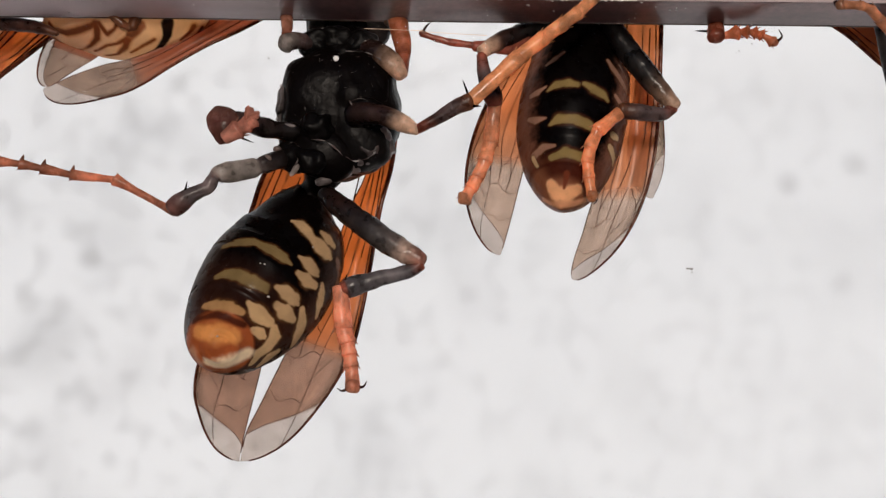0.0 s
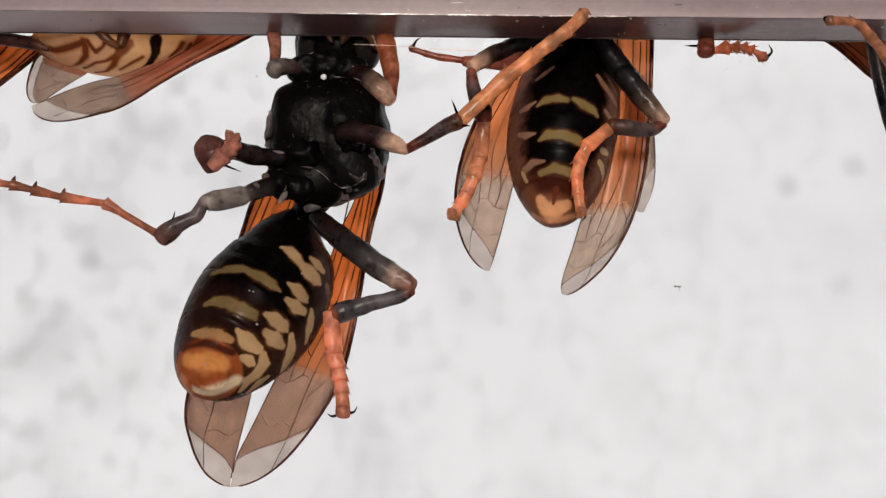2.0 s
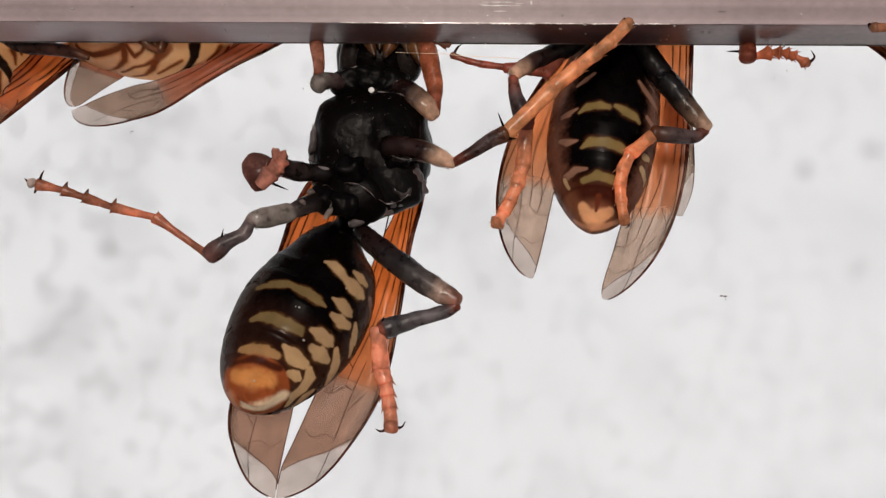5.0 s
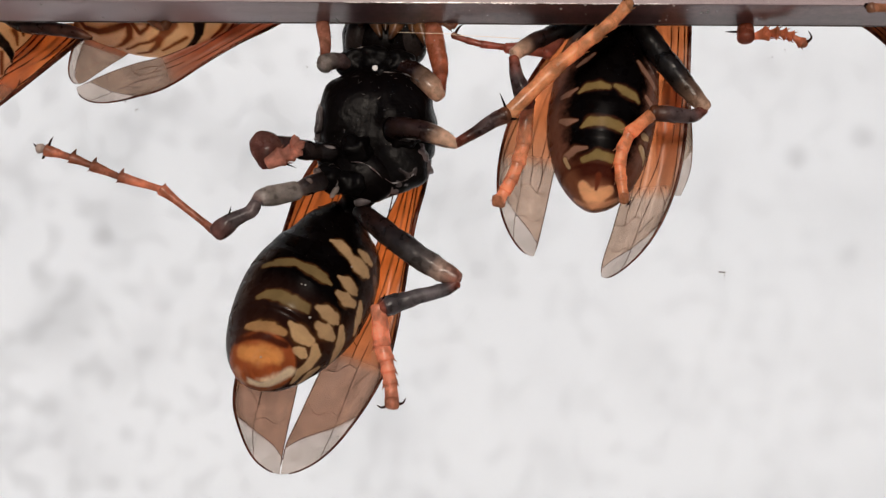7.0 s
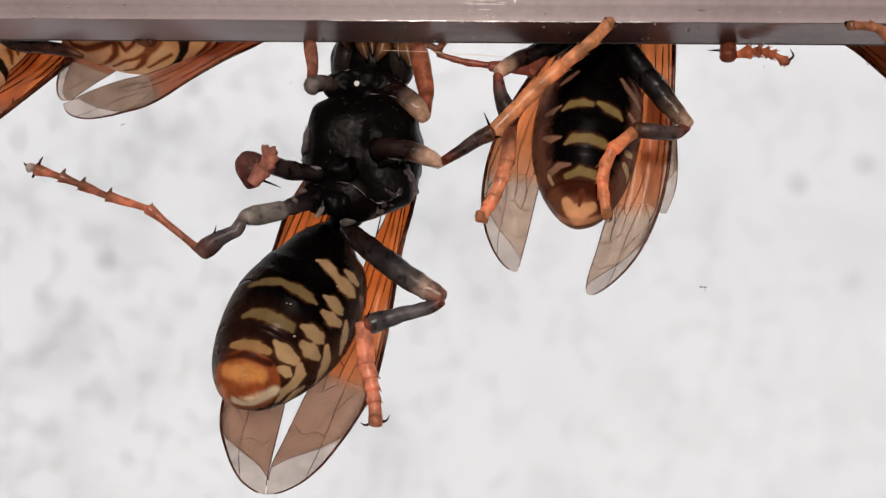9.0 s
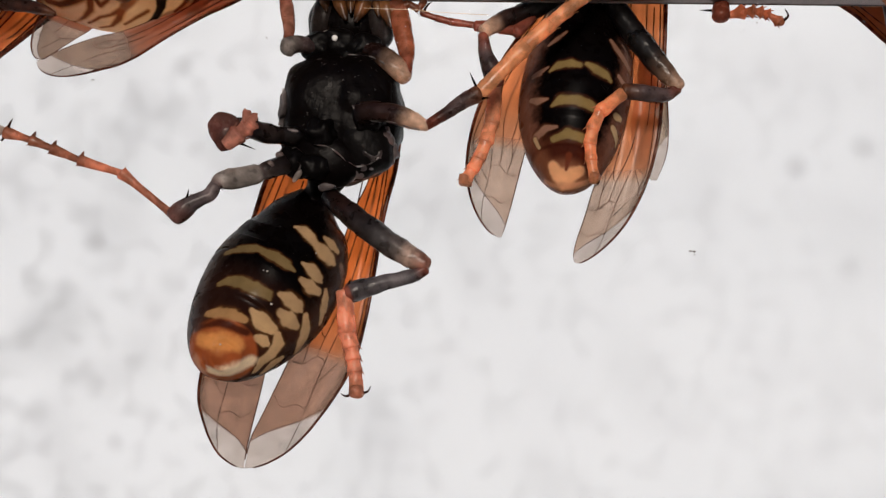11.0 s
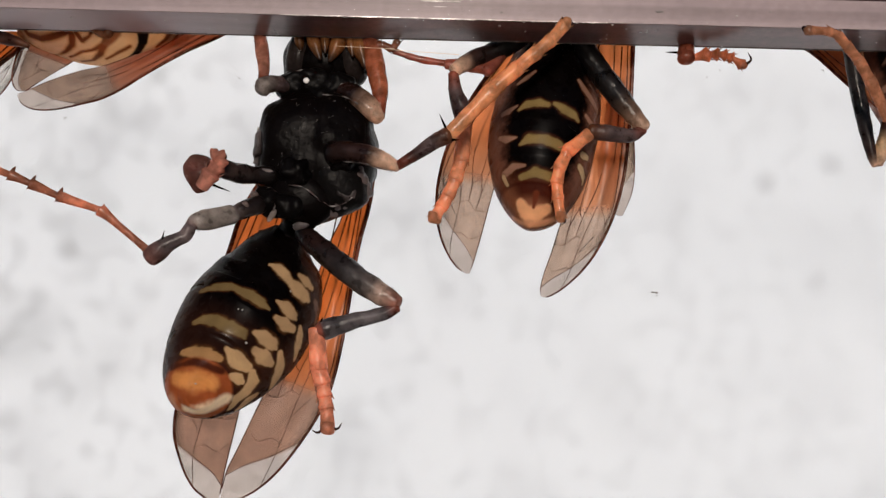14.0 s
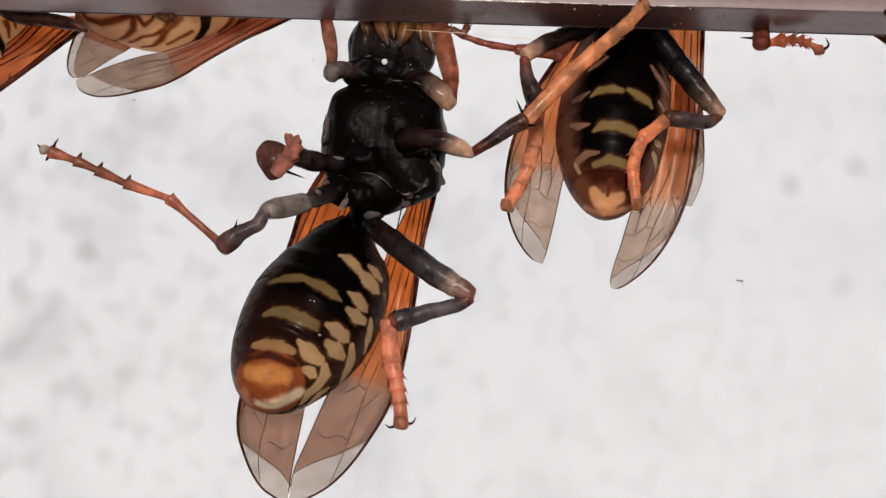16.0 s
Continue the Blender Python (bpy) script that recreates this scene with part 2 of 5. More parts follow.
def tube(rows, n=14, sides=14, flat=1.0, cap=0.6):
    """A rounded tube: rows of x, y, z, radius, r, g, b. Gives verts, faces, tints."""
    c = spline(rows, n)
    c[:, 3] = np.maximum(c[:, 3], 0.004)
    given = np.array(rows, float)
    for q in range(4, given.shape[1]):
        c[:, q] = np.interp(np.linspace(0, 1, n), np.linspace(0, 1, len(given)), given[:, q])
    t0, t1 = c[1, :3] - c[0, :3], c[-1, :3] - c[-2, :3]
    t0, t1 = t0 / (np.linalg.norm(t0) + 1e-9), t1 / (np.linalg.norm(t1) + 1e-9)
    head, tail = [], []
    for a in (1.0, 0.75, 0.4):
        k = math.sqrt(max(1 - a * a, 0.0)) if a < 1 else 0.12
        h = c[0].copy()
        h[:3] -= t0 * h[3] * cap * a
        h[3] *= k
        head.append(h)
        q = c[-1].copy()
        q[:3] += t1 * q[3] * cap * a
        q[3] *= k
        tail.append(q)
    c = np.vstack([head, c, tail[::-1]])
    verts, tints = [], []
    for (a, b, _), row in zip(frames(c[:, :3]), c):
        for j in range(sides):
            w = 2 * math.pi * j / sides
            out = math.cos(w) * a * flat + math.sin(w) * b
            r, k = row[3], 1.0
            if r > 0.12:
                at = Vector(row[:3] + r * out)
                k = 1 + 0.11 * noise.noise(at * 1.5) + 0.05 * noise.noise(at * 4.5)
            verts.append(row[:3] + r * k * out)
            tints.append(row[4:7] * (1 + 0.25 * (k - 1)))
    return verts, rings_to_faces(len(c), sides), tints


def joined(*pieces):
    verts, faces, tints = [], [], []
    for v, f, t in pieces:
        k = len(verts)
        verts += list(v)
        faces += [tuple(i + k for i in q) for q in f]
        tints += list(t)
    return verts, faces, tints


def blob(centre, size, colour, turn=(0, 0, 0), lumps=0.05, freq=0.8, n=28, sides=40, power=2.0, groove=None):
    """A rounded, slightly uneven body; power over 2 makes it boxier."""
    rot = Euler([radians(a) for a in turn]).to_matrix()
    verts, tints = [], []
    for i in range(n + 1):
        th = math.pi * min(max(i / n, 0.004), 0.996)
        for j in range(sides):
            ph = 2 * math.pi * j / sides
            d = V((math.sin(th) * math.cos(ph), math.sin(th) * math.sin(ph), math.cos(th)))
            k = (np.abs(d) ** power).sum() ** (-1 / power)
            p = d * k * V(size)
            w = 1 + lumps * noise.noise(Vector(p * freq) + Vector(centre))
            if groove:
                w *= groove(d)
            verts.append(V(centre) + V(rot @ Vector(p * w)))
            tints.append(colour)
    return verts, rings_to_faces(n + 1, sides), tints


BLK, GREY, PALE = (0.0022, 0.0013, 0.0012), (0.108, 0.072, 0.069), (0.72, 0.46, 0.32)
DIM, RED, ORG = (0.033, 0.015, 0.0125), (0.28, 0.075, 0.045), (0.52, 0.16, 0.055)
BRN = (0.13, 0.045, 0.02)


def mixed(a, b, k):
    return tuple(x * (1 - k) + y * k for x, y in zip(a, b))


def rows(*items):
    """(point, radius, colour) rows for tube()."""
    return [(*p, r, *c) for p, r, c in items]


def hair(a, b, r, colour=BLK):
    return tube(rows((a, r, colour), ((V(a) + V(b)) / 2, r * 0.7, colour), (b, r * 0.15, colour)), 5, 6)


def fuzz_piece(path, count, length, colour=(0.03, 0.017, 0.013)):
    """Short three-sided hairs standing on a tube: path as for tube()."""
    c = spline(path, 60)
    fr = frames(c[:, :3])
    verts, faces, tints = [], [], []
    for _ in range(count):
        i = random.randrange(3, 57)
        w = random.uniform(0, 2 * math.pi)
        out = math.cos(w) * fr[i][0] + math.sin(w) * fr[i][1]
        root = c[i, :3] + out * c[i, 3] * 0.92
        tip = root + (out + fr[i][2] * random.uniform(0.2, 0.9)) * length * random.uniform(0.5, 1.1)
        k = len(verts)
        across = np.cross(out, fr[i][2])
        verts += [root + across * 0.013, root - across * 0.013, root + fr[i][2] * 0.018, tip]
        faces += [(k, k + 1, k + 3), (k + 1, k + 2, k + 3), (k + 2, k, k + 3)]
        tints += [colour] * 4
    return verts, faces, tints


def tarsus_pieces(points, r, colour, tipcol=None, flare=0.45, spines=True):
    """One flared segment after another, each with two small spines at its far end."""
    out = []
    for k in range(len(points) - 1):
        a, b = V(points[k]), V(points[k + 1])
        d = (b - a) / np.linalg.norm(b - a)
        c2 = tipcol if tipcol and k == len(points) - 2 else colour
        rr = r * (1.0 - 0.05 * k)
        body = tube(rows((a, rr * (0.90 - 0.32 * flare), mixed(c2, BRN, 0.14)), (a + (b - a) * 0.3, rr * (0.90 - 0.22 * flare), c2), (a + (b - a) * 0.6, rr * (0.92 - 0.06 * flare), tuple(1.1 * x for x in c2)), (a + (b - a) * 0.9, rr * (1.0 + 0.22 * flare), c2), (b, rr * 0.98, mixed(c2, BRN, 0.10))), 15, 18, 0.75, 0.3)
        side = np.cross(d, (0, -1, 0))
        side /= np.linalg.norm(side) + 1e-9
        dark = tuple(0.5 * x for x in c2)
        s1 = hair(b + side * rr * 0.8, b + side * rr * 1.15 + d * rr * 0.7, rr * 0.15, dark)
        s2 = hair(b - side * rr * 0.8, b - side * rr * 1.1 + d * rr * 0.6, rr * 0.15, dark)
        out.append(joined(body, s1, s2) if spines else body)
    return out


def claw_piece(a, b, c, r=0.09, colour=DIM):
    return tube(rows((a, r, colour), (b, r * 0.75, colour), (c, r * 0.2, colour)), 8, 8)


class Hornet:
    def __init__(self, origin, label, name="hornet"):
        self.o = V(origin)
        self.root = new(name)
        self.root.location = tuple(self.o * MM)
        self.root.empty_display_size = 0.002
        tagged(self.root, label, "hornet", "hornets at the bar")

    def part(self, name, piece, mat=None, parent=None, label=""):
        v, f, t = piece
        return raw_part(name, v, f, mat or CHITIN, parent or self.root, self.o, label, t)

    def leg(self, femur, tibia, tarsus, r=0.3, colour=ORG, claws=(), spurs=(), mats=(LIMB, LIMB, AMBER), label="", tipcol=None, flare=0.02):
        leg = self.part("leg", joined(tube(rows(*femur), 34, 24), fuzz_piece(rows(*femur), 70, 0.16)), mats[0], None, label)
        if tibia:
            self.part("tibia", joined(tube(rows(*tibia), 30, 22), fuzz_piece(rows(*tibia), 60, 0.15)), mats[1], leg)
        for piece in tarsus_pieces(tarsus, r, colour, tipcol, flare) if tarsus else ():
            self.part("tarsus_segment", piece, mats[2], leg)
        if tarsus:
            self.part("foot_pad", blob(tarsus[-1], (r * 0.85, r * 0.7, r * 0.8), tuple(0.7 * x for x in (tipcol or colour)), (0, 20, 0), 0.4, 2.2, 14, 18), mats[2], leg)
        for c in claws:
            self.part("claw", claw_piece(*c), CHITIN, leg)
        for a, b in spurs:
            self.part("spur", hair(a, b, 0.09), CHITIN, leg)
        return leg

    def foot(self, points, r, colour, claws, label):
        """A slender first segment with a knob, then short toothed ones."""
        foot = None
        for k, (a, b) in enumerate(zip(points[:-1], points[1:])):
            a, b = V(a), V(b)
            d = (b - a) / np.linalg.norm(b - a)
            side = np.cross(d, (0, -1, 0))
            side *= (1 if side[2] > 0 else -1) / (np.linalg.norm(side) + 1e-9)
            c2, dark = tuple(x * (1.0 + 0.06 * (k % 2)) for x in colour), tuple(0.55 * x for x in colour)
            if k == 0:
                body = tube(rows((a, r * 0.85, dark), (a + (b - a) * 0.3, r * 0.66, mixed(c2, dark, 0.4)), (a + (b - a) * 0.75, r * 0.72, c2), (a + (b - a) * 0.93, r * 1.05, c2), (b, r * 1.15, mixed(c2, dark, 0.3))), 26, 16, 0.85, 0.3)
                teeth = [hair(b + side * r * 0.9, b + side * r * 1.35 + d * r * 0.2, r * 0.2, dark)]
            else:
                last = k == len(points) - 2
                body = tube(rows((a, r * 0.60, mixed(c2, dark, 0.3)), (a + (b - a) * 0.4, r * 0.72, tuple(1.12 * x for x in c2)), (a + (b - a) * 0.8, r * (1.05 if last else 0.92), c2), (b - d * r * 0.1, r * (1.2 if last else 1.05), mixed(c2, dark, 0.2))), 18, 16, 0.8, 0.25)
                tip = a + (b - a) * 0.97
                teeth = [] if last else [hair(tip + side * r * 0.55, tip + side * r * 1.75 - d * r * 0.15, r * 0.42, dark), hair(tip - side * r * 0.6, tip - side * r * 1.2 + d * r * 0.5, r * 0.22, dark)]
            piece = joined(body, *teeth)
            if foot is None:
                foot = self.part("foot", piece, AMBER, None, label)
            else:
                self.part("tarsus_segment", piece, AMBER, foot)
        self.part("foot_pad", blob(V(points[-1]) + d * r * 0.9, (r * 1.0, r * 0.7, r * 0.8), (0.42, 0.33, 0.28), (0, 25, 0), 0.5, 3.0, 12, 16), LIMB, foot, "pale grey foot pad")
        for c in claws:
            self.part("claw", claw_piece(*c), CHITIN, foot)
        return foot

    def abdomen(self, axis, belly, cuts, paint, sides=190, along=44, tip_label="", mat=None):
        """axis: rows of x, y, z, radius from waist to tip; belly: the way that its underside faces; cuts: where the plates part, in mm along it."""
        c = spline(axis, 400)
        c[:, 3] = np.maximum(c[:, 3], 0.05)
        fr = frames(c[:, :3], belly)
        e1, e2 = np.array([f[0] for f in fr]), np.array([f[1] for f in fr])
        run = np.concatenate([[0], np.cumsum(np.linalg.norm(np.diff(c[:, :3], axis=0), axis=1))])
        k_len = run[-1] / cuts[-1]
        table = np.hstack([c, e1, e2])

        def place(a, deg, grow=1.0):
            row = np.stack([np.interp(a, run, table[:, q]) for q in range(10)], -1)
            g = np.radians(deg)[..., None]
            return row[..., :3] + row[..., 3:4] * np.asarray(grow)[..., None] * (np.cos(g) * row[..., 4:7] + np.sin(g) * row[..., 7:10])

        for k in range(len(cuts) - 1):
            last = k == len(cuts) - 2
            s, g = np.meshgrid(np.linspace(0, 1, along + 1), np.arange(sides) * 360.0 / sides, indexing="ij")
            s, deg = s.ravel(), (g.ravel() + 180) % 360 - 180
            a0, a1 = cuts[k] * k_len, cuts[k + 1] * k_len
            rim = np.array([noise.noise(Vector((math.cos(w) * 1.6, math.sin(w) * 1.6, k * 5.0))) for w in np.radians(deg)]) * 0.10
            a = a0 + (a1 - a0) * s + (rim * s if not last else 0) + (0 if k == 0 else -0.12 * (1 - s))
            grow = 1 + (0.004 * np.clip((s - 0.8) * 5, 0, 1) if not last else 0 * s) - (0.014 * np.clip(1 - s * 5, 0, 1) if k else 0 * s)
            pts = place(np.clip(a, 0, run[-1]), deg, grow)
            tints = paint(pts, a / k_len, deg, lambda u, d: place(np.asarray(u) * k_len, np.asarray(d)))
            faces = rings_to_faces(along + 1, sides, False)
            if last:
                faces.append(tuple(range(along * sides, (along + 1) * sides)))
            raw_part("abdomen_plate", pts, faces, mat or BELLY, self.root, self.o, tip_label if last else "", tints)

    def wing(self, lead, trail, colours, veins=(), edge=0.07, label="", pale=(0.56, 0.33)):
        """A membrane between its leading and trailing edge; colours: (along, tint, cover) from root to tip."""
        n, m = 90, 24
        L, T = spline(lead, n), spline(trail, n)
        cu = np.array([(u, *c, a) for u, c, a in colours])
        verts, tints = [], []
        for i in range(n):
            u = i / (n - 1)
            base = [np.interp(u, cu[:, 0], cu[:, q]) for q in range(1, 5)]
            for j in range(m):
                v = j / (m - 1)
                p = L[i] * (1 - v) + T[i] * v
                ripple = 0.12 * math.sin(v * 9 + u * 4) * min(1, v * (1 - v) * 6)
                verts.append(p + V((0, ripple, 0)))
                amber = max(0.0, 1 - u / 0.6)
                k = 1.0 - 0.30 * max(0.0, 1 - v * 6) + (0.05 + 0.16 * amber) * noise.noise(Vector((v * 9, u * 2.5, L[0][0])))
                clear = min(1.0, max(0.0, (u - pale[0] - pale[1] * v) / 0.01))
                row = [x * k * (1 - clear) + y * clear for x, y in zip(base[:3], (0.80, 0.735, 0.695))]
                tints.append((*row, base[3] * (1 - clear) + 0.04 * clear + 0.3 * max(0.0, 1 - v * 6) * amber))
        faces = [(i * m + j, i * m + j + 1, (i + 1) * m + j + 1, (i + 1) * m + j) for i in range(n - 1) for j in range(m - 1)]
        ob = raw_part("wing", verts, faces, WING, self.root, self.o, label, tints)
        th = ob.modifiers.new("thickness", "SOLIDIFY")
        th.thickness = 0.012 * MM
        vein = (0.10, 0.042, 0.026)
        border = [(*p, edge * (1.9 - 1.5 * i / n), 0.24 - 0.14 * i / n, 0.055 - 0.02 * i / n, 0.022) for i, p in enumerate(L)]
        self.part("vein", tube(border[:: 6], 50, 8), AMBER, ob)
        border = [(*p, edge * 0.42, *vein) for p in T]
        self.part("vein", tube(border[:: 6], 50, 6), CHITIN, ob)
        for path in veins:
            pts = []
            for u, v in path:
                x = u * (n - 1)
                i = min(int(x), n - 2)
                k = x - i
                a, b = L[i] * (1 - k) + L[i + 1] * k, T[i] * (1 - k) + T[i + 1] * k
                pts.append((*(a * (1 - v) + b * v + V((0, -0.04, 0))), edge * (0.62 - 0.34 * min(1, u / 0.6)), *vein))
            self.part("vein", tube(pts, 22, 6), AMBER, ob)
        return ob


# ---- the place ----
def box_part(name, x0, x1, y0, y1, z0, z1, mat, parent=None, bevel=0.15):
    bm = bmesh.new()
    bmesh.ops.create_cube(bm, size=1)
    for v in bm.verts:
        v.co = Vector(((x0 + x1) / 2 + v.co.x * (x1 - x0), (y0 + y1) / 2 + v.co.y * (y1 - y0), (z0 + z1) / 2 + v.co.z * (z1 - z0))) * MM
    if bevel:
        bmesh.ops.bevel(bm, geom=list(bm.edges), offset=bevel * MM, segments=2, affect="EDGES")
    me = bpy.data.meshes.new(name)
    bm.to_mesh(me)
    bm.free()
    me.materials.append(mat)
    ob = new(name, me)
    if parent is not None:
        ob.parent = parent
    return ob


def setting():
    ob = box_part("backdrop", -320, 320, 80, 82, -150, 230, SHEET, None, 0)
    tagged(ob, "white translucent sheet with faint grey stains", "backdrop", kind="structure")
    # unseen ground, added to close the place and bounce warm light up
    me = bpy.data.meshes.new("ground")
    far = 60.0
    me.from_pydata([(-far, -far, -0.15), (far, -far, -0.15), (far, far, -0.15), (-far, far, -0.15)], [], [(0, 1, 2, 3)])
    me.materials.append(GROUND)
    tagged(new("ground", me), "unseen pale stone ground added far below", "ground", kind="structure")


def strip(name, profile, x0, x1, mat, parent, steps=120, rough=0.02, seed=0):
    """A long strip along x: profile of (y, z) points, with slightly uneven edges."""
    verts, faces = [], []
    n = len(profile)
    for i in range(steps + 1):
        x = x0 + (x1 - x0) * i / steps
        for j, (y, z) in enumerate(profile):
            w = rough * noise.noise(Vector((x * 0.9, j * 3.1 + seed, seed)))
            verts.append((x * MM, (y + w) * MM, (z + w) * MM))
    for i in range(steps):
        for j in range(n):
            k = (j + 1) % n
            faces.append((i * n + j, (i + 1) * n + j, (i + 1) * n + k, i * n + k))
    faces += [tuple(range(n)), tuple(range(steps * n, (steps + 1) * n))[::-1]]
    me = bpy.data.meshes.new(name)
    me.from_pydata(verts, [], faces)
    me.materials.append(mat)
    me.update()
    ob = new(name, me)
    ob.parent = parent
    return ob


def bar():
    """The edge of the frame on which the hornets hang: a rod with a glossy underside, a groove painted black as a
    shadow gap and a board above.
    """
    root = new("frame_bar")
    root.empty_display_size = 0.002
    root.matrix_world = pose(0, 0, BAR_Z * MM, 0, BAR_TILT, 0)
    tagged(root, "scuffed grey-brown plastic frame bar with glossy underside", "frame bar")
    x0, x1 = -90, 90
    f, b = BAR_FRONT, BAR_BACK
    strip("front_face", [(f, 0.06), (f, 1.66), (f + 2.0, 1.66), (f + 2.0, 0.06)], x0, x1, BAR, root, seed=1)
    strip("underside", [(f + 0.03, 0.03), (f + 2.2, 1.2), (b, 1.2), (b, BAR_DROP)], x0, x1, BAR_UNDER, root, rough=0.012, seed=2)["label"] = "glossy underside with shade in its colour"
    strip("bevel", [(f + 0.05, 1.70), (f + 0.3, 2.08), (f + 2.0, 2.08), (f + 2.0, 1.70)], x0, x1, BAR_DARK, root, rough=0.06, seed=3)
    strip("groove", [(f + 0.35, 2.0), (f + 0.35, 3.6), (b, 3.6), (b, 2.0)], x0, x1, RECESS, root, seed=4)["label"] = "groove painted black for its shade"
    strip("board", [(f - 0.1, 3.5), (f - 0.1, 18.0), (b, 18.0), (b, 3.5)], x0, x1, BOARD, root, seed=5)
    strip("bead", [(b - 0.02 + 0.09 * math.cos(w), BAR_DROP + 0.05 + 0.09 * math.sin(w)) for w in np.linspace(0, 2 * math.pi, 13)[:-1]], x0, x1, BEAD, root, rough=0.004, seed=9)
    # thin golden lines added in place of a glint below the bar
    for p, q in (((-5.60, 0.60, 11.70), (-2.20, 0.60, 11.61)), ((-2.40, 0.70, 11.58), (1.50, 0.70, 11.40))):
        v, fc, _ = tube(rows((V(p) - V((0, 0, BAR_Z)), 0.012, BLK), (V(q) - V((0, 0, BAR_Z)), 0.016, BLK)), 12, 8)
        raw_part("glint_line", v, fc, GOLD_GLINT, root, V((0, 0, 0)), "thin golden line painting a glint")
    # bare, crumbled edge between face and underside, its sparkle painted as pale crumbs
    for i in range(200):
        x = random.uniform(-8, 9.5)
        s = random.uniform(0.015, 0.045)
        v, fc, _ = blob((x, f - 0.005 + random.uniform(-0.01, 0.02), 0.045 + random.gauss(0, 0.028)), (s * 1.7, 0.02, s * 0.55), (1, 1, 1), n=4, sides=6)
        CRUMBS.append((v, fc))
    verts, faces = [], []
    for v, fc in CRUMBS:
        k = len(verts)
        verts += v
        faces += [tuple(i + k for i in q) for q in fc]
    raw_part("worn_edge", verts, faces, WORN_GLINT, root, V((0, 0, 0)), "bare worn edge with painted sparkle")
    strip("worn_line", [(f - 0.012, 0.035), (f - 0.012, 0.075), (f + 0.05, 0.075), (f + 0.05, 0.035)], -8.6, 9.8, WORN_GLINT, root, rough=0.03, seed=8)
    # pale streaks that paint the lamp's glint on the face
    for x, z, w, h in ((0.35, 1.42, 1.75, 0.05), (0.25, 1.22, 1.05, 0.035), (0.3, 1.02, 1.15, 0.045), (2.05, 1.2, 0.06, 0.16), (0.45, 0.72, 0.38, 0.03), (-0.6, 1.1, 0.3, 0.03), (1.3, 1.12, 0.3, 0.03)):
        v, fc, _ = blob((x, f - 0.01, z), (w, 0.02, h), (1, 1, 1), n=6, sides=24, lumps=0.5, freq=4)
        raw_part("glint_streak", v, fc, WORN_GLINT, root, V((0, 0, 0)))
    for x, z, w, h in ((12.7, 0.75, 0.28, 0.06), (-20.3, 0.9, 0.1, 0.05), (3.8, 0.5, 0.07, 0.05), (19, 0.9, 0.06, 0.05)):
        v, fc, _ = blob((x, f - 0.01, z), (w, 0.02, h), (1, 1, 1), n=6, sides=16, lumps=0.4, freq=4)
        raw_part("pit", v, fc, GRIME, root, V((0, 0, 0)))
    # dust on face and underside
    for i in range(48):
        x, s = random.uniform(-27, 27), random.uniform(0.02, 0.055)
        if i % 3:
            q = random.random()
            p = (x, f + (b - f) * q, BAR_DROP * q - 0.005)
        else:
            p = (x, f - 0.005, random.uniform(0.1, 1.6))
        v, fc, _ = blob(p, (s * random.uniform(1, 2), s, s), (1, 1, 1), n=5, sides=7, lumps=0.4)
        raw_part("dust_speck", v, fc, DUST, root, V((0, 0, 0)))


CRUMBS = []
BAR_Z, BAR_TILT, BAR_FRONT, BAR_BACK, BAR_DROP = 13.0, 0.83, -1.0, 1.8, -0.55


def pane():
    ob = box_part("glass_pane", -70, 70, -5.2, -4.1, -60, 40, PANE, None, 0)
    ob.visible_shadow = False
    tagged(ob, "clear glass pane with a few specks of dirt", "glass pane")
    for (x, y, z), s in SPECKS:
        bits = [blob((x + random.uniform(-s, s) * 1.2, -4.08, z + random.uniform(-s, s)), (s * random.uniform(0.4, 1.0), 0.03, s * random.uniform(0.3, 0.6)), (1, 1, 1), n=5, sides=8, lumps=0.5, freq=5) for _ in range(3)]
        v, fc, _ = joined(*bits)
        raw_part("dirt_speck", v, fc, GRIME, ob, V((0, 0, 0)))
    v, fc, _ = blob((-6.56, -5.25, 8.78), (0.15, 0.05, 0.15), (1, 1, 1), n=12, sides=20, lumps=0.15, freq=6)
    raw_part("white_drop", v, fc, DROP, ob, V((0, 0, 0)), "dried white drop")


SPECKS = [((11.86, -4.10, -2.18), 0.10), ((14.40, -4.10, 9.27), 0.035), ((15.19, -4.10, 9.72), 0.04), ((14.50, -4.10, 9.33), 0.05),
          ((20.69, -4.10, 9.78), 0.07), ((-19.98, -4.10, 7.28), 0.06), ((-19.38, -4.10, 6.84), 0.06), ((-10.29, -4.10, 9.07), 0.05), ((-2.35, -4.10, -9.88), 0.04)]


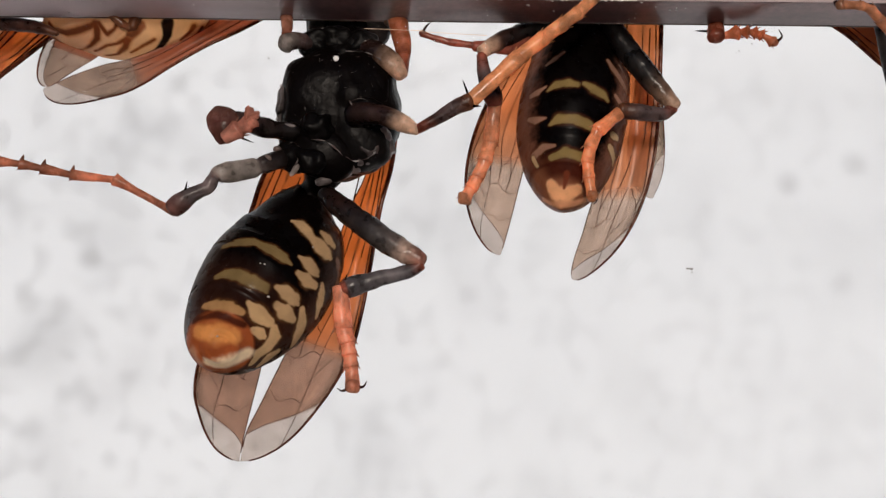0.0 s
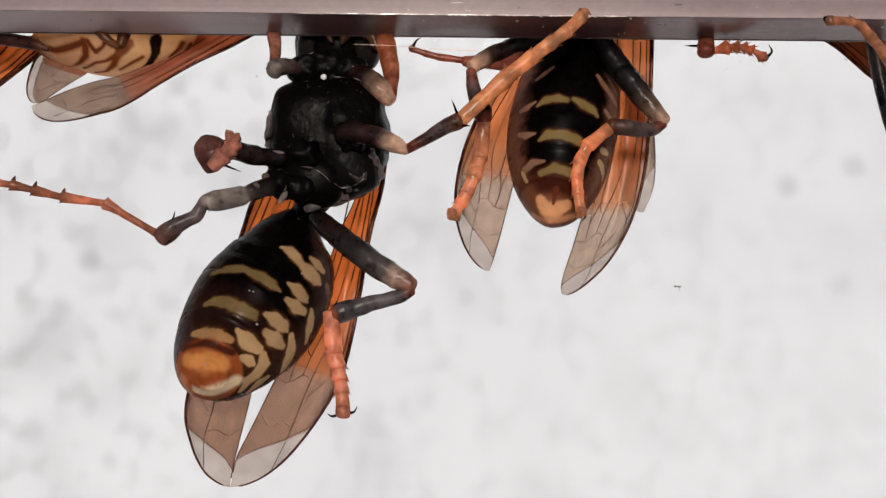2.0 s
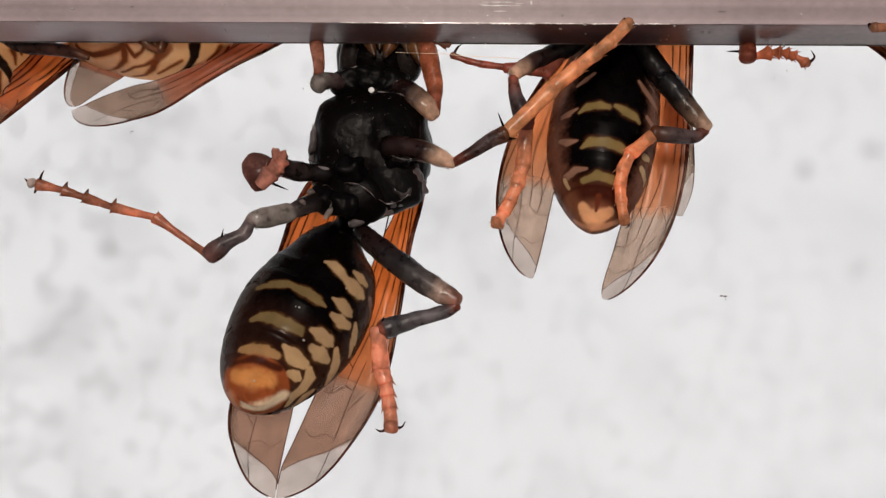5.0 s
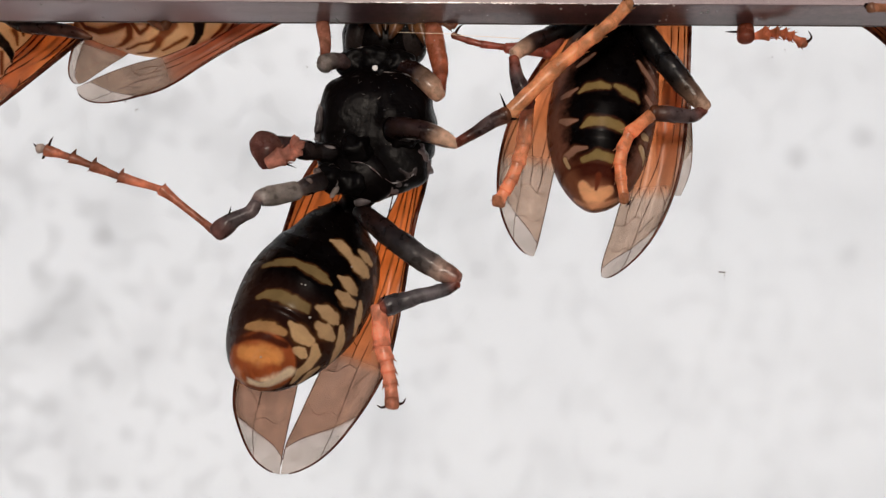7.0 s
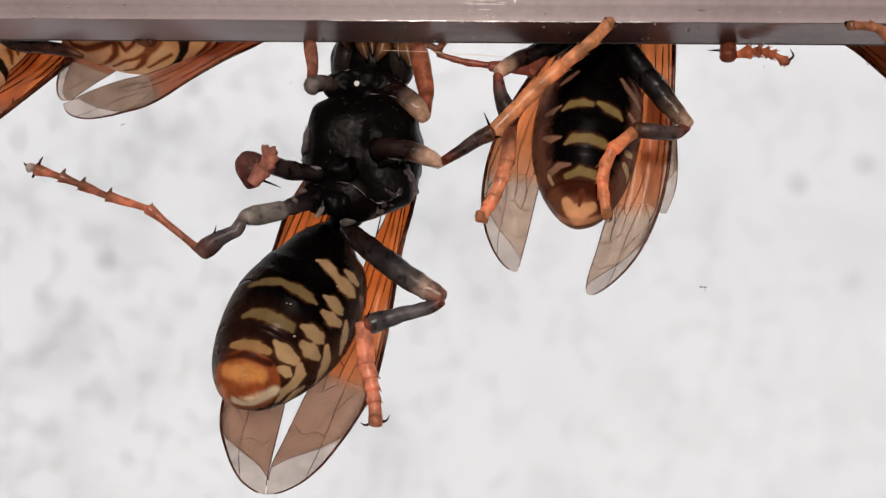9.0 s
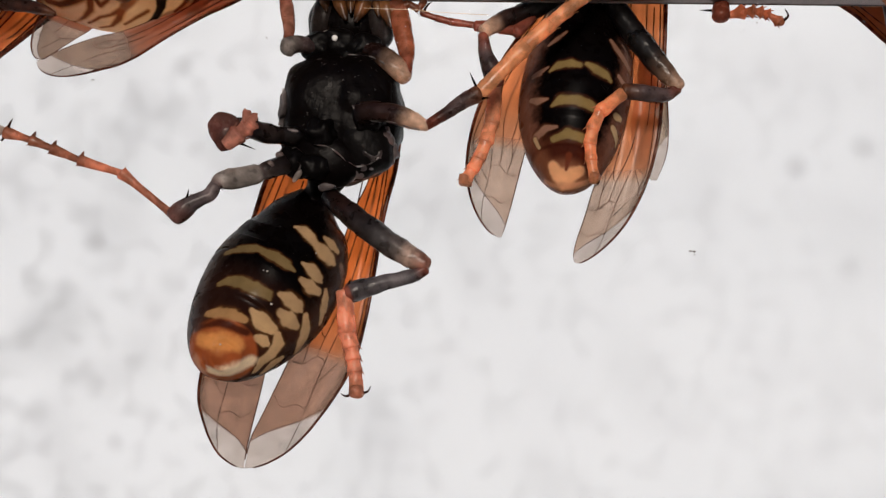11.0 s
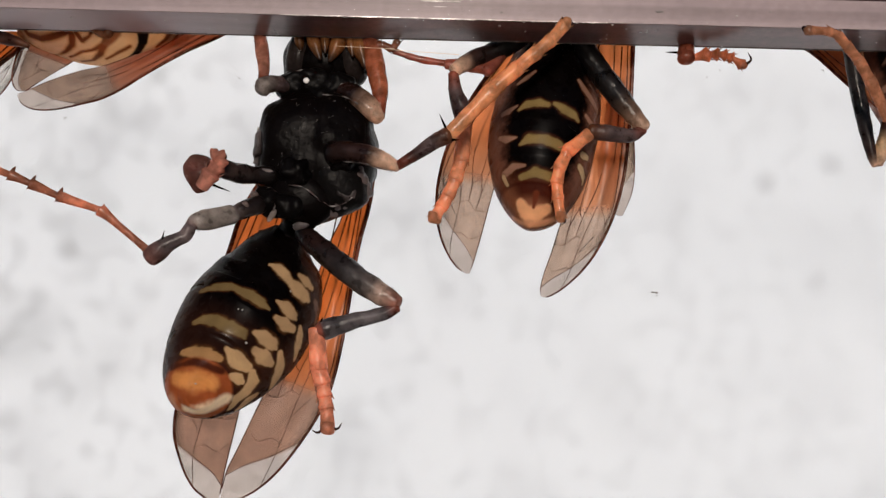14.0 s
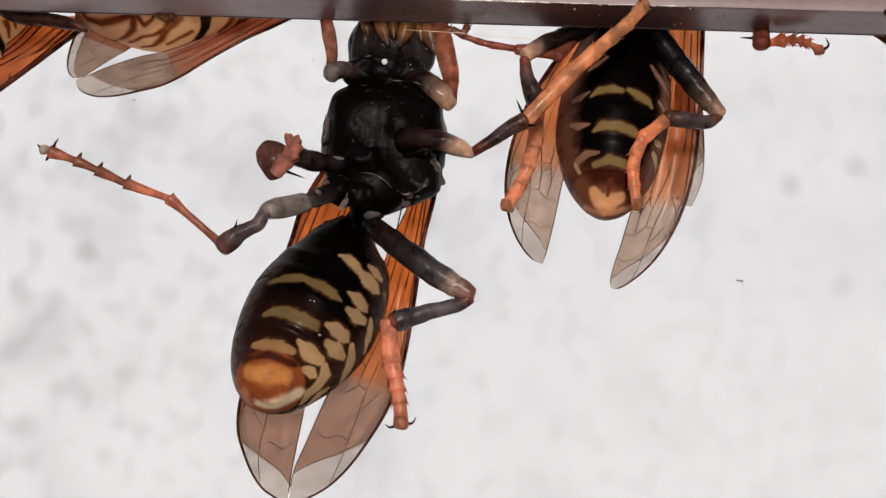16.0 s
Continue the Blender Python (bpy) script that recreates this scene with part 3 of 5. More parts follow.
# ---- pattern of the plates ----
# strokes of a pattern: (mm along the abdomen, degrees round it from the belly's middle, half width in mm)
HANGING_BANDS = [
    [(7.16, 24, 0.15), (6.46, 12, 0.23), (5.95, 2, 0.25), (5.85, -4, 0.2)],
    [(5.85, -8, 0.23), (5.75, -19, 0.32), (5.8, -30, 0.28), (5.9, -38, 0.1)],
    [(9.73, 8, 0.13), (9.45, 0, 0.25), (9.31, -14, 0.35), (9.31, -29, 0.37), (9.17, -40, 0.3), (9.36, -46, 0.12)],
]
HANGING_FLAMES = [
    [(2.36, -22, 0.08), (2.43, -32, 0.26), (2.7, -40, 0.26), (3.02, -48, 0.18), (3.23, -59, 0.36), (3.4, -67, 0.34), (3.57, -74, 0.13)],
    [(2.47, -58, 0.1), (2.7, -68, 0.26), (2.9, -78, 0.13)],
    [(4.89, -42, 0.1), (4.94, -52, 0.31), (5.09, -60, 0.26), (5.19, -65, 0.08)],
    [(6.11, -48, 0.13), (6.06, -58, 0.33), (5.85, -68, 0.18)],
    [(8.56, -48, 0.13), (8.33, -57, 0.33), (8.2, -66, 0.3), (8.15, -72, 0.1)],
    [(9.5, -64, 0.18), (9.26, -74, 0.38), (8.98, -85, 0.18)],
]
HANGING_SIDE_FLAMES = [
    [(5.39, -74, 0.1), (5.85, -80, 0.26), (6.5, -88, 0.26), (7.07, -98, 0.13)],
    [(11.11, -62, 0.12), (11.2, -81, 0.4), (10.83, -93, 0.23)],
    [(12.0, -106, 0.17), (11.65, -112, 0.27), (11.43, -117, 0.12)],
    [(10.6, -98, 0.18), (10.73, -113, 0.33), (11.11, -128, 0.35), (11.69, -144, 0.27), (11.81, -166, 0.15)],
    [(8.02, -78, 0.13), (8.42, -94, 0.31), (8.74, -106, 0.34), (9.02, -122, 0.16)],
    [(10.28, -128, 0.18), (10.73, -142, 0.31), (11.02, -160, 0.18)],
]
HANGING_LAST_BAND = [
    [(11.77, -10, 0.2), (11.89, -30, 0.37), (11.93, -52, 0.42), (11.85, -69, 0.22)],
]
HANGING_RUSTY_FLAMES = [
    [(3.49, -86, 0.19), (4.02, -98, 0.29), (4.52, -98, 0.19)],
]
HANGING_TIP = [[(12.70, -8, 0.42), (13.2, -62, 0.72), (13.0, -118, 0.46)]]
# cream lower rim of the tip, with its glossy highlight painted in
HANGING_RIM_GLOSS = [[(13.12, 80, 0.26), (13.07, 150, 0.38), (12.5, -164, 0.27)]]
HANGING_BLUSH = [[(12.70, 42, 0.40), (12.70, 72, 0.30)]]
HANGING_DARK = [[(12.20, 6, 0.22), (12.40, -49, 0.24), (12.35, -100, 0.20)]]

FEEDING_BANDS = [
    [(7.94, 36, 0.09), (7.54, 28, 0.25), (7.39, 16, 0.25), (7.44, 7, 0.18)],
    [(7.29, 0, 0.16), (7.49, -10, 0.29), (7.64, -21, 0.27), (7.94, -28, 0.11)],
    [(10.31, 30, 0.11), (9.94, 21, 0.29), (9.94, 4, 0.29), (10.13, -10, 0.31), (10.49, -23, 0.18)],
    [(12.56, 34, 0.18), (12.25, 12, 0.29), (12.38, -10, 0.29)],
]
FEEDING_FLAMES = [
    [(5.19, 26, 0.09), (5.63, 35, 0.16), (6.01, 44, 0.09)],
    [(7.64, 39, 0.07), (7.94, 49, 0.21), (8.08, 58, 0.14)],
    [(9.8, 36, 0.09), (9.8, 48, 0.25), (9.57, 58, 0.14)],
    [(11.8, 26, 0.09), (11.77, 42, 0.23), (12.1, 62, 0.25)],
    [(5.34, -24, 0.11), (5.82, -32, 0.21), (6.26, -46, 0.23), (6.6, -58, 0.19)],
    [(5.24, -40, 0.05), (5.63, -52, 0.12), (5.92, -60, 0.09)],
    [(7.34, -37, 0.14), (7.64, -48, 0.21)],
]
FEEDING_SIDE_FLAMES = [
    [(10.13, -46, 0.23), (10.03, -57, 0.18)],
    [(10.87, -48, 0.23), (11.15, -65, 0.23), (11.42, -70, 0.11)],
    [(9.85, -83, 0.06), (10.75, -85, 0.07)],
    [(12.16, 63, 0.16), (12.71, 62, 0.14)],
]
FEEDING_TIP = [[(13.95, 50, 0.30), (14.36, 42, 0.38), (14.32, -8, 0.45), (13.90, -32, 0.28)]]
FEEDING_RIM = [[(14.08, 116, 0.17), (14.72, -12, 0.20), (14.14, -76, 0.20), (13.28, -82, 0.20)]]
FEEDING_DARK = [[(14.1, 8, 0.10), (13.8, 9, 0.16), (13.45, 9, 0.2)]]

PALE_LINES = [
    [(11.2, 9, 0.09), (11.04, -13, 0.12), (10.21, -24, 0.16), (9.12, -18, 0.16), (8.45, -13, 0.14), (8.15, -9, 0.11)],
    [(11.32, -56, 0.05), (10.8, -80, 0.06), (10.08, -80, 0.07), (8.88, -45, 0.09), (8.3, -31, 0.14), (8.15, -18, 0.16), (8.22, -10, 0.14)],
    [(7.96, -10, 0.1), (7.61, -25, 0.1), (7.07, -19, 0.07), (6.87, -14, 0.07)],
    [(8.81, -59, 0.06), (7.88, -42, 0.07), (7.11, -38, 0.08), (6.55, -32, 0.11)],
    [(8.19, -66, 0.06), (7.42, -58, 0.08), (6.71, -44, 0.14), (6.47, -35, 0.14)],
    [(6.51, -54, 0.06), (5.78, -44, 0.08), (5.17, -38, 0.09)],
    [(3.87, -50, 0.05), (3.32, -44, 0.09), (3.04, -38, 0.14)],
    [(3.01, -52, 0.05), (2.7, -47, 0.09)],
]
PALE_PATCH = [
    [(6.59, -36, 0.18), (6.11, -26, 0.32), (5.66, -17, 0.38)],
]
PALE_BLOT = [[(5.46, -57, 0.08), (4.92, -50, 0.21), (4.45, -36, 0.30), (4.24, -20, 0.39)]]


def soft(x, a, b):
    x = np.clip((x - a) / (b - a), 0, 1)
    return x * x * (3 - 2 * x)


def inked(pts, ragged, strokes, place, edge=(0.72, 1.15)):
    """How far each point lies within the strokes, 0 to 1."""
    out = np.zeros(len(pts))
    for path in strokes:
        path = np.array(path)
        knots = place(path[:, 0], path[:, 1])
        for (p, q), (h0, h1) in zip(zip(knots[:-1], knots[1:]), zip(path[:-1, 2], path[1:, 2])):
            d = q - p
            u = np.clip(((pts - p) @ d) / (d @ d + 1e-9), 0, 1)
            near = np.linalg.norm(pts - p - u[:, None] * d, axis=1)
            out = np.maximum(out, 1 - soft(near / (h0 + (h1 - h0) * u) + ragged, *edge))
    return out


def laid(base, colour, k):
    return base * (1 - k[:, None]) + V(colour) * k[:, None]


def ragged_edge(pts, size):
    return np.array([size * noise.noise(Vector(p * 2.6)) + 0.6 * size * noise.noise(Vector(p * 7.0)) for p in pts])


def hanging_pattern(pts, a, deg, place):
    """Black plates with olive bands, pale flames in rows on one flank and a glassy orange end with a painted highlight.
    """
    r = ragged_edge(pts, 0.24)
    d = np.abs(deg + 8)
    base = np.tile(V(BLK), (len(pts), 1))
    base = laid(base, (0.075, 0.026, 0.013), 0.85 * soft(d, 50, 95))
    base = laid(base, (0.10, 0.028, 0.012), 0.25 * soft(a, 10.7, 11.5) + 0.5 * soft(a, 11.6, 12.1))
    warm = (0.10, 0.040, 0.014)
    base = laid(base, (0.030, 0.011, 0.007), 0.7 * soft(a, 7.0, 9.5))
    for strokes, colour, wide in ((HANGING_BANDS, (0.225, 0.150, 0.062), 1.06), (HANGING_RUSTY_FLAMES, (0.24, 0.125, 0.085), 1.1), (HANGING_FLAMES, (0.50, 0.32, 0.165), 1.32), (HANGING_SIDE_FLAMES, (0.60, 0.38, 0.19), 1.34), (HANGING_LAST_BAND, (0.44, 0.24, 0.10), 1.1)):
        base = laid(base, warm, 0.8 * inked(pts, r, strokes, place, (wide, wide * 1.45)))
        base = laid(base, colour, inked(pts, r, strokes, place, (wide * 0.80, wide * 1.06)))
    # one flank darkened: its shade is painted over bands and plates
    base = laid(base, (0.045, 0.020, 0.010), 0.65 * soft(deg, 14, 40) * soft(a, 4, 6))
    end = soft(a, 12.05, 12.3)
    base = laid(base, (0.36, 0.088, 0.028), end)
    base = laid(base, (0.55, 0.26, 0.14), 0.8 * inked(pts, r, HANGING_BLUSH, place, (0.3, 1.3)))
    base = laid(base, (0.72, 0.29, 0.085), end * inked(pts, r, HANGING_TIP, place, (0.3, 1.25)))
    base = laid(base, (0.98, 0.76, 0.50), inked(pts, r, HANGING_RIM_GLOSS, place, (0.6, 1.9)))
    return laid(base, (0.045, 0.010, 0.005), 0.92 * inked(pts, r, HANGING_DARK, place, (0.5, 1.5)))


def feeding_pattern(pts, a, deg, place):
    """Black plates with olive bands in the middle, red-brown flanks and an orange end."""
    r = ragged_edge(pts, 0.20)
    d = np.abs(deg - 6)
    base = np.tile(V(BLK), (len(pts), 1))
    base = laid(base, (0.23, 0.092, 0.058), 0.95 * soft(d + 30 * r, 36, 62))
    base = laid(base, (0.12, 0.032, 0.014), 0.7 * soft(a, 11.8, 12.9))
    for strokes, colour, k in ((FEEDING_FLAMES, (0.36, 0.19, 0.125), 0.85), (FEEDING_SIDE_FLAMES, (0.62, 0.42, 0.22), 0.9), (FEEDING_BANDS, (0.26, 0.180, 0.066), 1.0)):
        base = laid(base, (0.09, 0.030, 0.013), 0.6 * inked(pts, r, strokes, place, (1.0, 1.8)))
        base = laid(base, colour, k * inked(pts, r, strokes, place))
    base = laid(base, (0.24, 0.085, 0.042), soft(a, 12.85, 13.1))
    base = laid(base, (0.055, 0.011, 0.006), 0.95 * soft(a, 12.7, 12.9) * (1 - soft(a, 13.4, 13.95)) * (1 - soft(d, 34, 62)))
    base = laid(base, (0.84, 0.41, 0.20), inked(pts, r, FEEDING_TIP, place, (0.75, 1.45)))
    base = laid(base, (0.72, 0.33, 0.17), 0.9 * inked(pts, r, FEEDING_RIM, place, (0.6, 1.8)))
    return laid(base, (0.16, 0.035, 0.014), inked(pts, r, FEEDING_DARK, place, (0.5, 1.3)))


def pale_pattern(pts, a, deg, place):
    """Beige plates with curved brown lines and one dark blot."""
    r = ragged_edge(pts, 0.12)
    base = np.tile(V((0.97, 0.70, 0.43)), (len(pts), 1))
    base = laid(base, (0.95, 0.64, 0.38), soft(np.abs(deg), 50, 110))
    base = laid(base, (0.62, 0.27, 0.10), 0.75 * inked(pts, r, PALE_LINES, place, (1.2, 2.8)))
    base = laid(base, (0.20, 0.055, 0.020), 0.95 * inked(pts, r, PALE_LINES, place, (0.8, 1.7)))
    base = laid(base, (0.30, 0.085, 0.035), 0.9 * inked(pts, r, PALE_PATCH, place, (0.7, 1.25)))
    base = laid(base, (0.33, 0.11, 0.04), 0.8 * soft(a, 10.9, 11.6))
    return laid(base, (0.020, 0.012, 0.009), inked(pts, r, PALE_BLOT, place, (0.8, 1.15)))


def wing_colours(root, tan, turn=0.54, cover=0.30):
    return [(0, root, cover), (0.3, tuple(1.06 * x for x in root), cover), (turn - 0.02, mixed(root, tan, 0.35), cover - 0.04), (turn + 0.02, tan, 0.20), (1, tuple(1.03 * x for x in tan), 0.16)]


WING_BACK = wing_colours((0.86, 0.40, 0.17), (0.64, 0.475, 0.39), 0.525, 0.34)
WING_SMOKY = wing_colours((0.88, 0.47, 0.26), (0.74, 0.625, 0.545), 0.46)
WING_SIDE = wing_colours((0.62, 0.29, 0.18), (0.60, 0.49, 0.42), 0.42, 0.40)
WEB = [[(0.42, 0.36), (0.55, 0.44), (0.70, 0.26), (0.80, 0.02)], [(0.55, 0.44), (0.545, 0.60), (0.58, 0.76), (0.585, 0.97)], [(0.68, 0.29), (0.685, 0.5), (0.72, 0.70), (0.71, 0.97)],
       [(0.555, 0.02), (0.655, 0.28), (0.77, 0.62), (0.885, 0.98)], [(0.44, 0.72), (0.51, 0.80), (0.58, 0.76)], [(0.54, 0.22), (0.60, 0.37)], [(0.0, 0.5), (0.2, 0.45), (0.36, 0.48), (0.48, 0.60), (0.545, 0.60)],
       [(0.05, 0.3), (0.3, 0.25), (0.42, 0.36), (0.50, 0.10), (0.58, 0.02)], [(0.1, 0.75), (0.3, 0.70), (0.44, 0.72), (0.48, 0.60)], [(0.0, 0.15), (0.2, 0.12), (0.42, 0.08), (0.50, 0.10)], [(0.0, 0.9), (0.25, 0.88), (0.51, 0.80)]]
WEB_BACK = WEB[:3] + [[(0.645, 0.02), (0.715, 0.28), (0.80, 0.62), (0.89, 0.98)]] + WEB[4:]


# ---- the hornets ----
def hornet_hanging():
    """The large one: hangs from the bar, belly to the viewer, hind end down."""
    h = Hornet((-6.85, 2.50, 5.23), "black hornet with yellow-banded belly hanging from the bar")
    CA["root"] = h
    # wings lie behind the body
    h.wing([(-3.58, 5.20, 6.61), (-3.75, 5.60, 3.35), (-4.56, 5.40, -0.14), (-4.98, 5.00, -3.24), (-5.62, 4.00, -7.26), (-6.35, 3.20, -9.57), (-7.83, 2.20, -11.97), (-9.35, 1.20, -13.69), (-10.90, 0.60, -14.57), (-11.85, 0.40, -14.72)],
           [(-5.16, 5.00, 6.05), (-5.27, 5.20, 2.79), (-6.56, 5.20, -0.33), (-7.72, 5.00, -3.95), (-9.02, 4.40, -6.65), (-9.78, 3.90, -8.40), (-10.55, 3.20, -10.20), (-11.20, 2.35, -11.80), (-11.81, 1.40, -13.30), (-11.91, 0.40, -14.68)], WING_BACK, WEB_BACK, 0.085, "amber-brown folded wing with a clear tip", (0.645, 0.25))
    h.wing([(-10.58, 5.40, 4.31), (-11.88, 5.80, 2.24), (-12.84, 6.00, -0.55), (-14.27, 5.60, -4.72), (-15.09, 4.60, -8.06), (-15.33, 3.30, -10.55), (-14.93, 2.40, -12.03), (-13.93, 1.40, -13.75), (-12.83, 0.90, -14.58), (-12.10, 0.70, -14.78)],
           [(-8.33, 5.40, 4.33), (-8.95, 5.80, 1.57), (-9.90, 6.00, -1.22), (-10.64, 5.60, -4.69), (-11.20, 4.60, -7.70), (-11.46, 3.50, -9.91), (-11.64, 2.90, -11.13), (-11.84, 2.00, -12.59), (-11.98, 1.20, -13.86), (-12.01, 0.70, -14.78)], WING_BACK, WEB_BACK, 0.085, "amber-brown folded wing with a clear tip", (0.645, 0.25))
    # thorax with its belly plates
    def chest(d):
        return 1 - 0.05 * math.exp(-((d[0] / 0.06) ** 2)) * (d[1] < 0) - 0.035 * math.exp(-(((d[2] - 0.05 + 0.4 * abs(d[0])) / 0.07) ** 2))
    h.part("thorax", blob((-6.82, 2.60, 5.58), (3.55, 3.0, 3.85), BLK, (0, 4, 0), 0.07, 0.7, 40, 60, 2.7, chest), HAIRY)
    h.part("belly_plate", blob((-7.39, 0.60, 2.95), (1.9, 1.2, 1.5), BLK, (0, 20, 0), 0.08, 1.0, power=2.5), HAIRY)
    h.part("belly_plate", blob((-5.43, 1.00, 3.80), (1.7, 1.4, 1.9), (0.0045, 0.0038, 0.0038), (0, -25, 0), 0.08, 1.0, power=2.4), HAIRY)
    h.part("belly_plate", blob((-8.08, 1.00, 6.65), (1.75, 0.9, 1.7), BLK, (0, 0, 0), 0.08, 1.0, power=2.6), HAIRY)
    h.part("belly_plate", blob((-5.46, 1.00, 6.68), (1.75, 0.9, 1.7), BLK, (0, 0, 0), 0.08, 1.0, power=2.6), HAIRY)
    for p, r in (((-9.16, -0.20, 2.62), 0.85), ((-7.75, 0.00, 4.31), 0.9), ((-7.96, -0.30, 2.41), 0.8), ((-5.02, 0.20, 5.22), 0.9)):
        h.part("coxa", blob(p, (r * 1.1, r, r), (0.0026, 0.0020, 0.0020), (0, 15, 0), 0.30, 1.6, power=2.3), HAIRY)
    h.part("waist", tube(rows(((-7.65, 2.60, 2.43), 1.5, BLK), ((-7.99, 3.00, 1.52), 0.95, BLK), ((-8.44, 3.30, 0.87), 0.9, BLK), ((-8.91, 3.40, 0.13), 1.6, BLK)), 14, 24), HAIRY)
    # ridges where the plates meet, highlights painted into their pale colour
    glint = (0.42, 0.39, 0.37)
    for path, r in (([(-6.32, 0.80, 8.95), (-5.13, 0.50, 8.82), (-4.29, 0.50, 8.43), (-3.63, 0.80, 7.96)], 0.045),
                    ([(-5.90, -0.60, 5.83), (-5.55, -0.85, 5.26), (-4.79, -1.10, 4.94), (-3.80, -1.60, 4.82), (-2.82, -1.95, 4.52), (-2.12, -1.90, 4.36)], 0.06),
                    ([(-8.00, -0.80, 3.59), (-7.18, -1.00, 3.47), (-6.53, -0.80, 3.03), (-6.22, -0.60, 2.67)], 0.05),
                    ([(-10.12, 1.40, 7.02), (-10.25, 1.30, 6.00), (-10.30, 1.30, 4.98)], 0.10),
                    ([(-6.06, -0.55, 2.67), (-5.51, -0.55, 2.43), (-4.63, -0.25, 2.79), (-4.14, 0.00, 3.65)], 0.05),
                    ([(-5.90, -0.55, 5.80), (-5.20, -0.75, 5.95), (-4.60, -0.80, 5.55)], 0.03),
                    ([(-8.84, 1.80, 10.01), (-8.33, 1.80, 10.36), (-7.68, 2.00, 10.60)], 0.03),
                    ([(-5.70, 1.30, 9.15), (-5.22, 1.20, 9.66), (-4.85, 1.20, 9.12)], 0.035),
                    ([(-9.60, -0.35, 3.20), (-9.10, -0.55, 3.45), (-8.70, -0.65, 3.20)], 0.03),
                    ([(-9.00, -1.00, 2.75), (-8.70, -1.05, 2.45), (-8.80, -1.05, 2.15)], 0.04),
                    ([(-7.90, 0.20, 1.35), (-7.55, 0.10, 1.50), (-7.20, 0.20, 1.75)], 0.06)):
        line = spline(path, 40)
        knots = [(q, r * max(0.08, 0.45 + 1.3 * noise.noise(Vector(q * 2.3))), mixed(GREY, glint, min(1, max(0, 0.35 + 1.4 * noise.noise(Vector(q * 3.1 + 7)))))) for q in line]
        h.part("plate_edge_glint", tube(rows(*knots), 60, 8), LIMB)
    # glassy grey side plates under the wing roots and at the hind leg's base, sheen painted into their greys
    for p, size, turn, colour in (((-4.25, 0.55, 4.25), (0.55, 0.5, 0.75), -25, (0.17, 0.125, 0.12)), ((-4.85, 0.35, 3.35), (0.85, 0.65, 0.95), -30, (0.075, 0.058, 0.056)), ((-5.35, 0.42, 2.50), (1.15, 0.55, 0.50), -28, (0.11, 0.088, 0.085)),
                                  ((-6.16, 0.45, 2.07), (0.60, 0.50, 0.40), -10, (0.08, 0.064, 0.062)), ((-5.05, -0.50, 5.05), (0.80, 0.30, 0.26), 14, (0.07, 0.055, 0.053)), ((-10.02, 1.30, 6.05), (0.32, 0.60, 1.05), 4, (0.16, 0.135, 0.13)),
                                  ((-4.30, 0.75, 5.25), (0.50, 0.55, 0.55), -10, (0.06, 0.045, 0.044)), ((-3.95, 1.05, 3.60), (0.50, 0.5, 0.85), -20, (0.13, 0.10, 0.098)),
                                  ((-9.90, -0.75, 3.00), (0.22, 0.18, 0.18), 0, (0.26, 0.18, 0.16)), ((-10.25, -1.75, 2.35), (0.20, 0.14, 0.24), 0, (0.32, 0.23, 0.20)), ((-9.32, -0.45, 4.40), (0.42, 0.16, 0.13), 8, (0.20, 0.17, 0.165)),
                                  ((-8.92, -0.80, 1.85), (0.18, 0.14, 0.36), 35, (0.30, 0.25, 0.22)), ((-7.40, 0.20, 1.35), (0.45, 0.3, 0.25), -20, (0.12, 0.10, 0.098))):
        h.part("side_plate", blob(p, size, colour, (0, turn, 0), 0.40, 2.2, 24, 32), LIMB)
    # short bristles whose pale colour paints in small glints
    def bristles(centre, size, count, length, power):
        bits = []
        for _ in range(count):
            d = V((random.uniform(-0.95, 0.95), -1.0, random.uniform(-0.95, 0.95)))
            d[1] = -math.sqrt(max(0.05, 1 - 0.5 * (d[0] ** 2 + d[2] ** 2)))
            p = V(centre) + d * (np.abs(d) ** power).sum() ** (-1 / power) * V(size)
            q = p + V((random.gauss(0, 1), -0.5, random.gauss(-0.4, 1))) * length * random.uniform(0.4, 1)
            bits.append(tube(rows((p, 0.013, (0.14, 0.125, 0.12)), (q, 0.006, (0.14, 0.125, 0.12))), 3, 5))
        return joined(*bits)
    h.part("bristles", bristles((-6.82, 2.60, 5.58), (3.5, 3.0, 3.8), 100, 0.12, 2.7), CHITIN, None, "short bristles painted pale as glints")
    for p, r in (((-10.40, -1.32, -3.45), 0.045), ((-10.62, -1.30, -3.40), 0.035), ((-10.03, -1.95, -5.21), 0.06), ((-12.55, -2.95, -7.35), 0.05), ((-7.93, 0.10, -2.44), 0.05)):
        h.part("dust_speck", blob(p, (r * 1.3, r, r), (0.5, 0.46, 0.42), lumps=0.5, freq=5, n=6, sides=9), CHITIN)
    # head, eyes, mouth parts
    head = h.part("head", blob((-6.63, 4.20, 11.45), (2.5, 1.9, 2.0), BLK, (0, 0, 0), 0.05, 1.0, power=2.4), CHITIN)
    h.part("eye", blob((-8.02, 3.60, 11.63), (0.85, 1.3, 1.75), (0.016, 0.012, 0.011), (0, 10, 0), 0.0, power=2.2), CHITIN, head, "glossy dark compound eye")
    h.part("eye", blob((-4.86, 3.60, 11.61), (0.95, 1.3, 1.7), (0.016, 0.012, 0.011), (0, -10, 0), 0.0, power=2.2), CHITIN, head, "glossy dark compound eye")
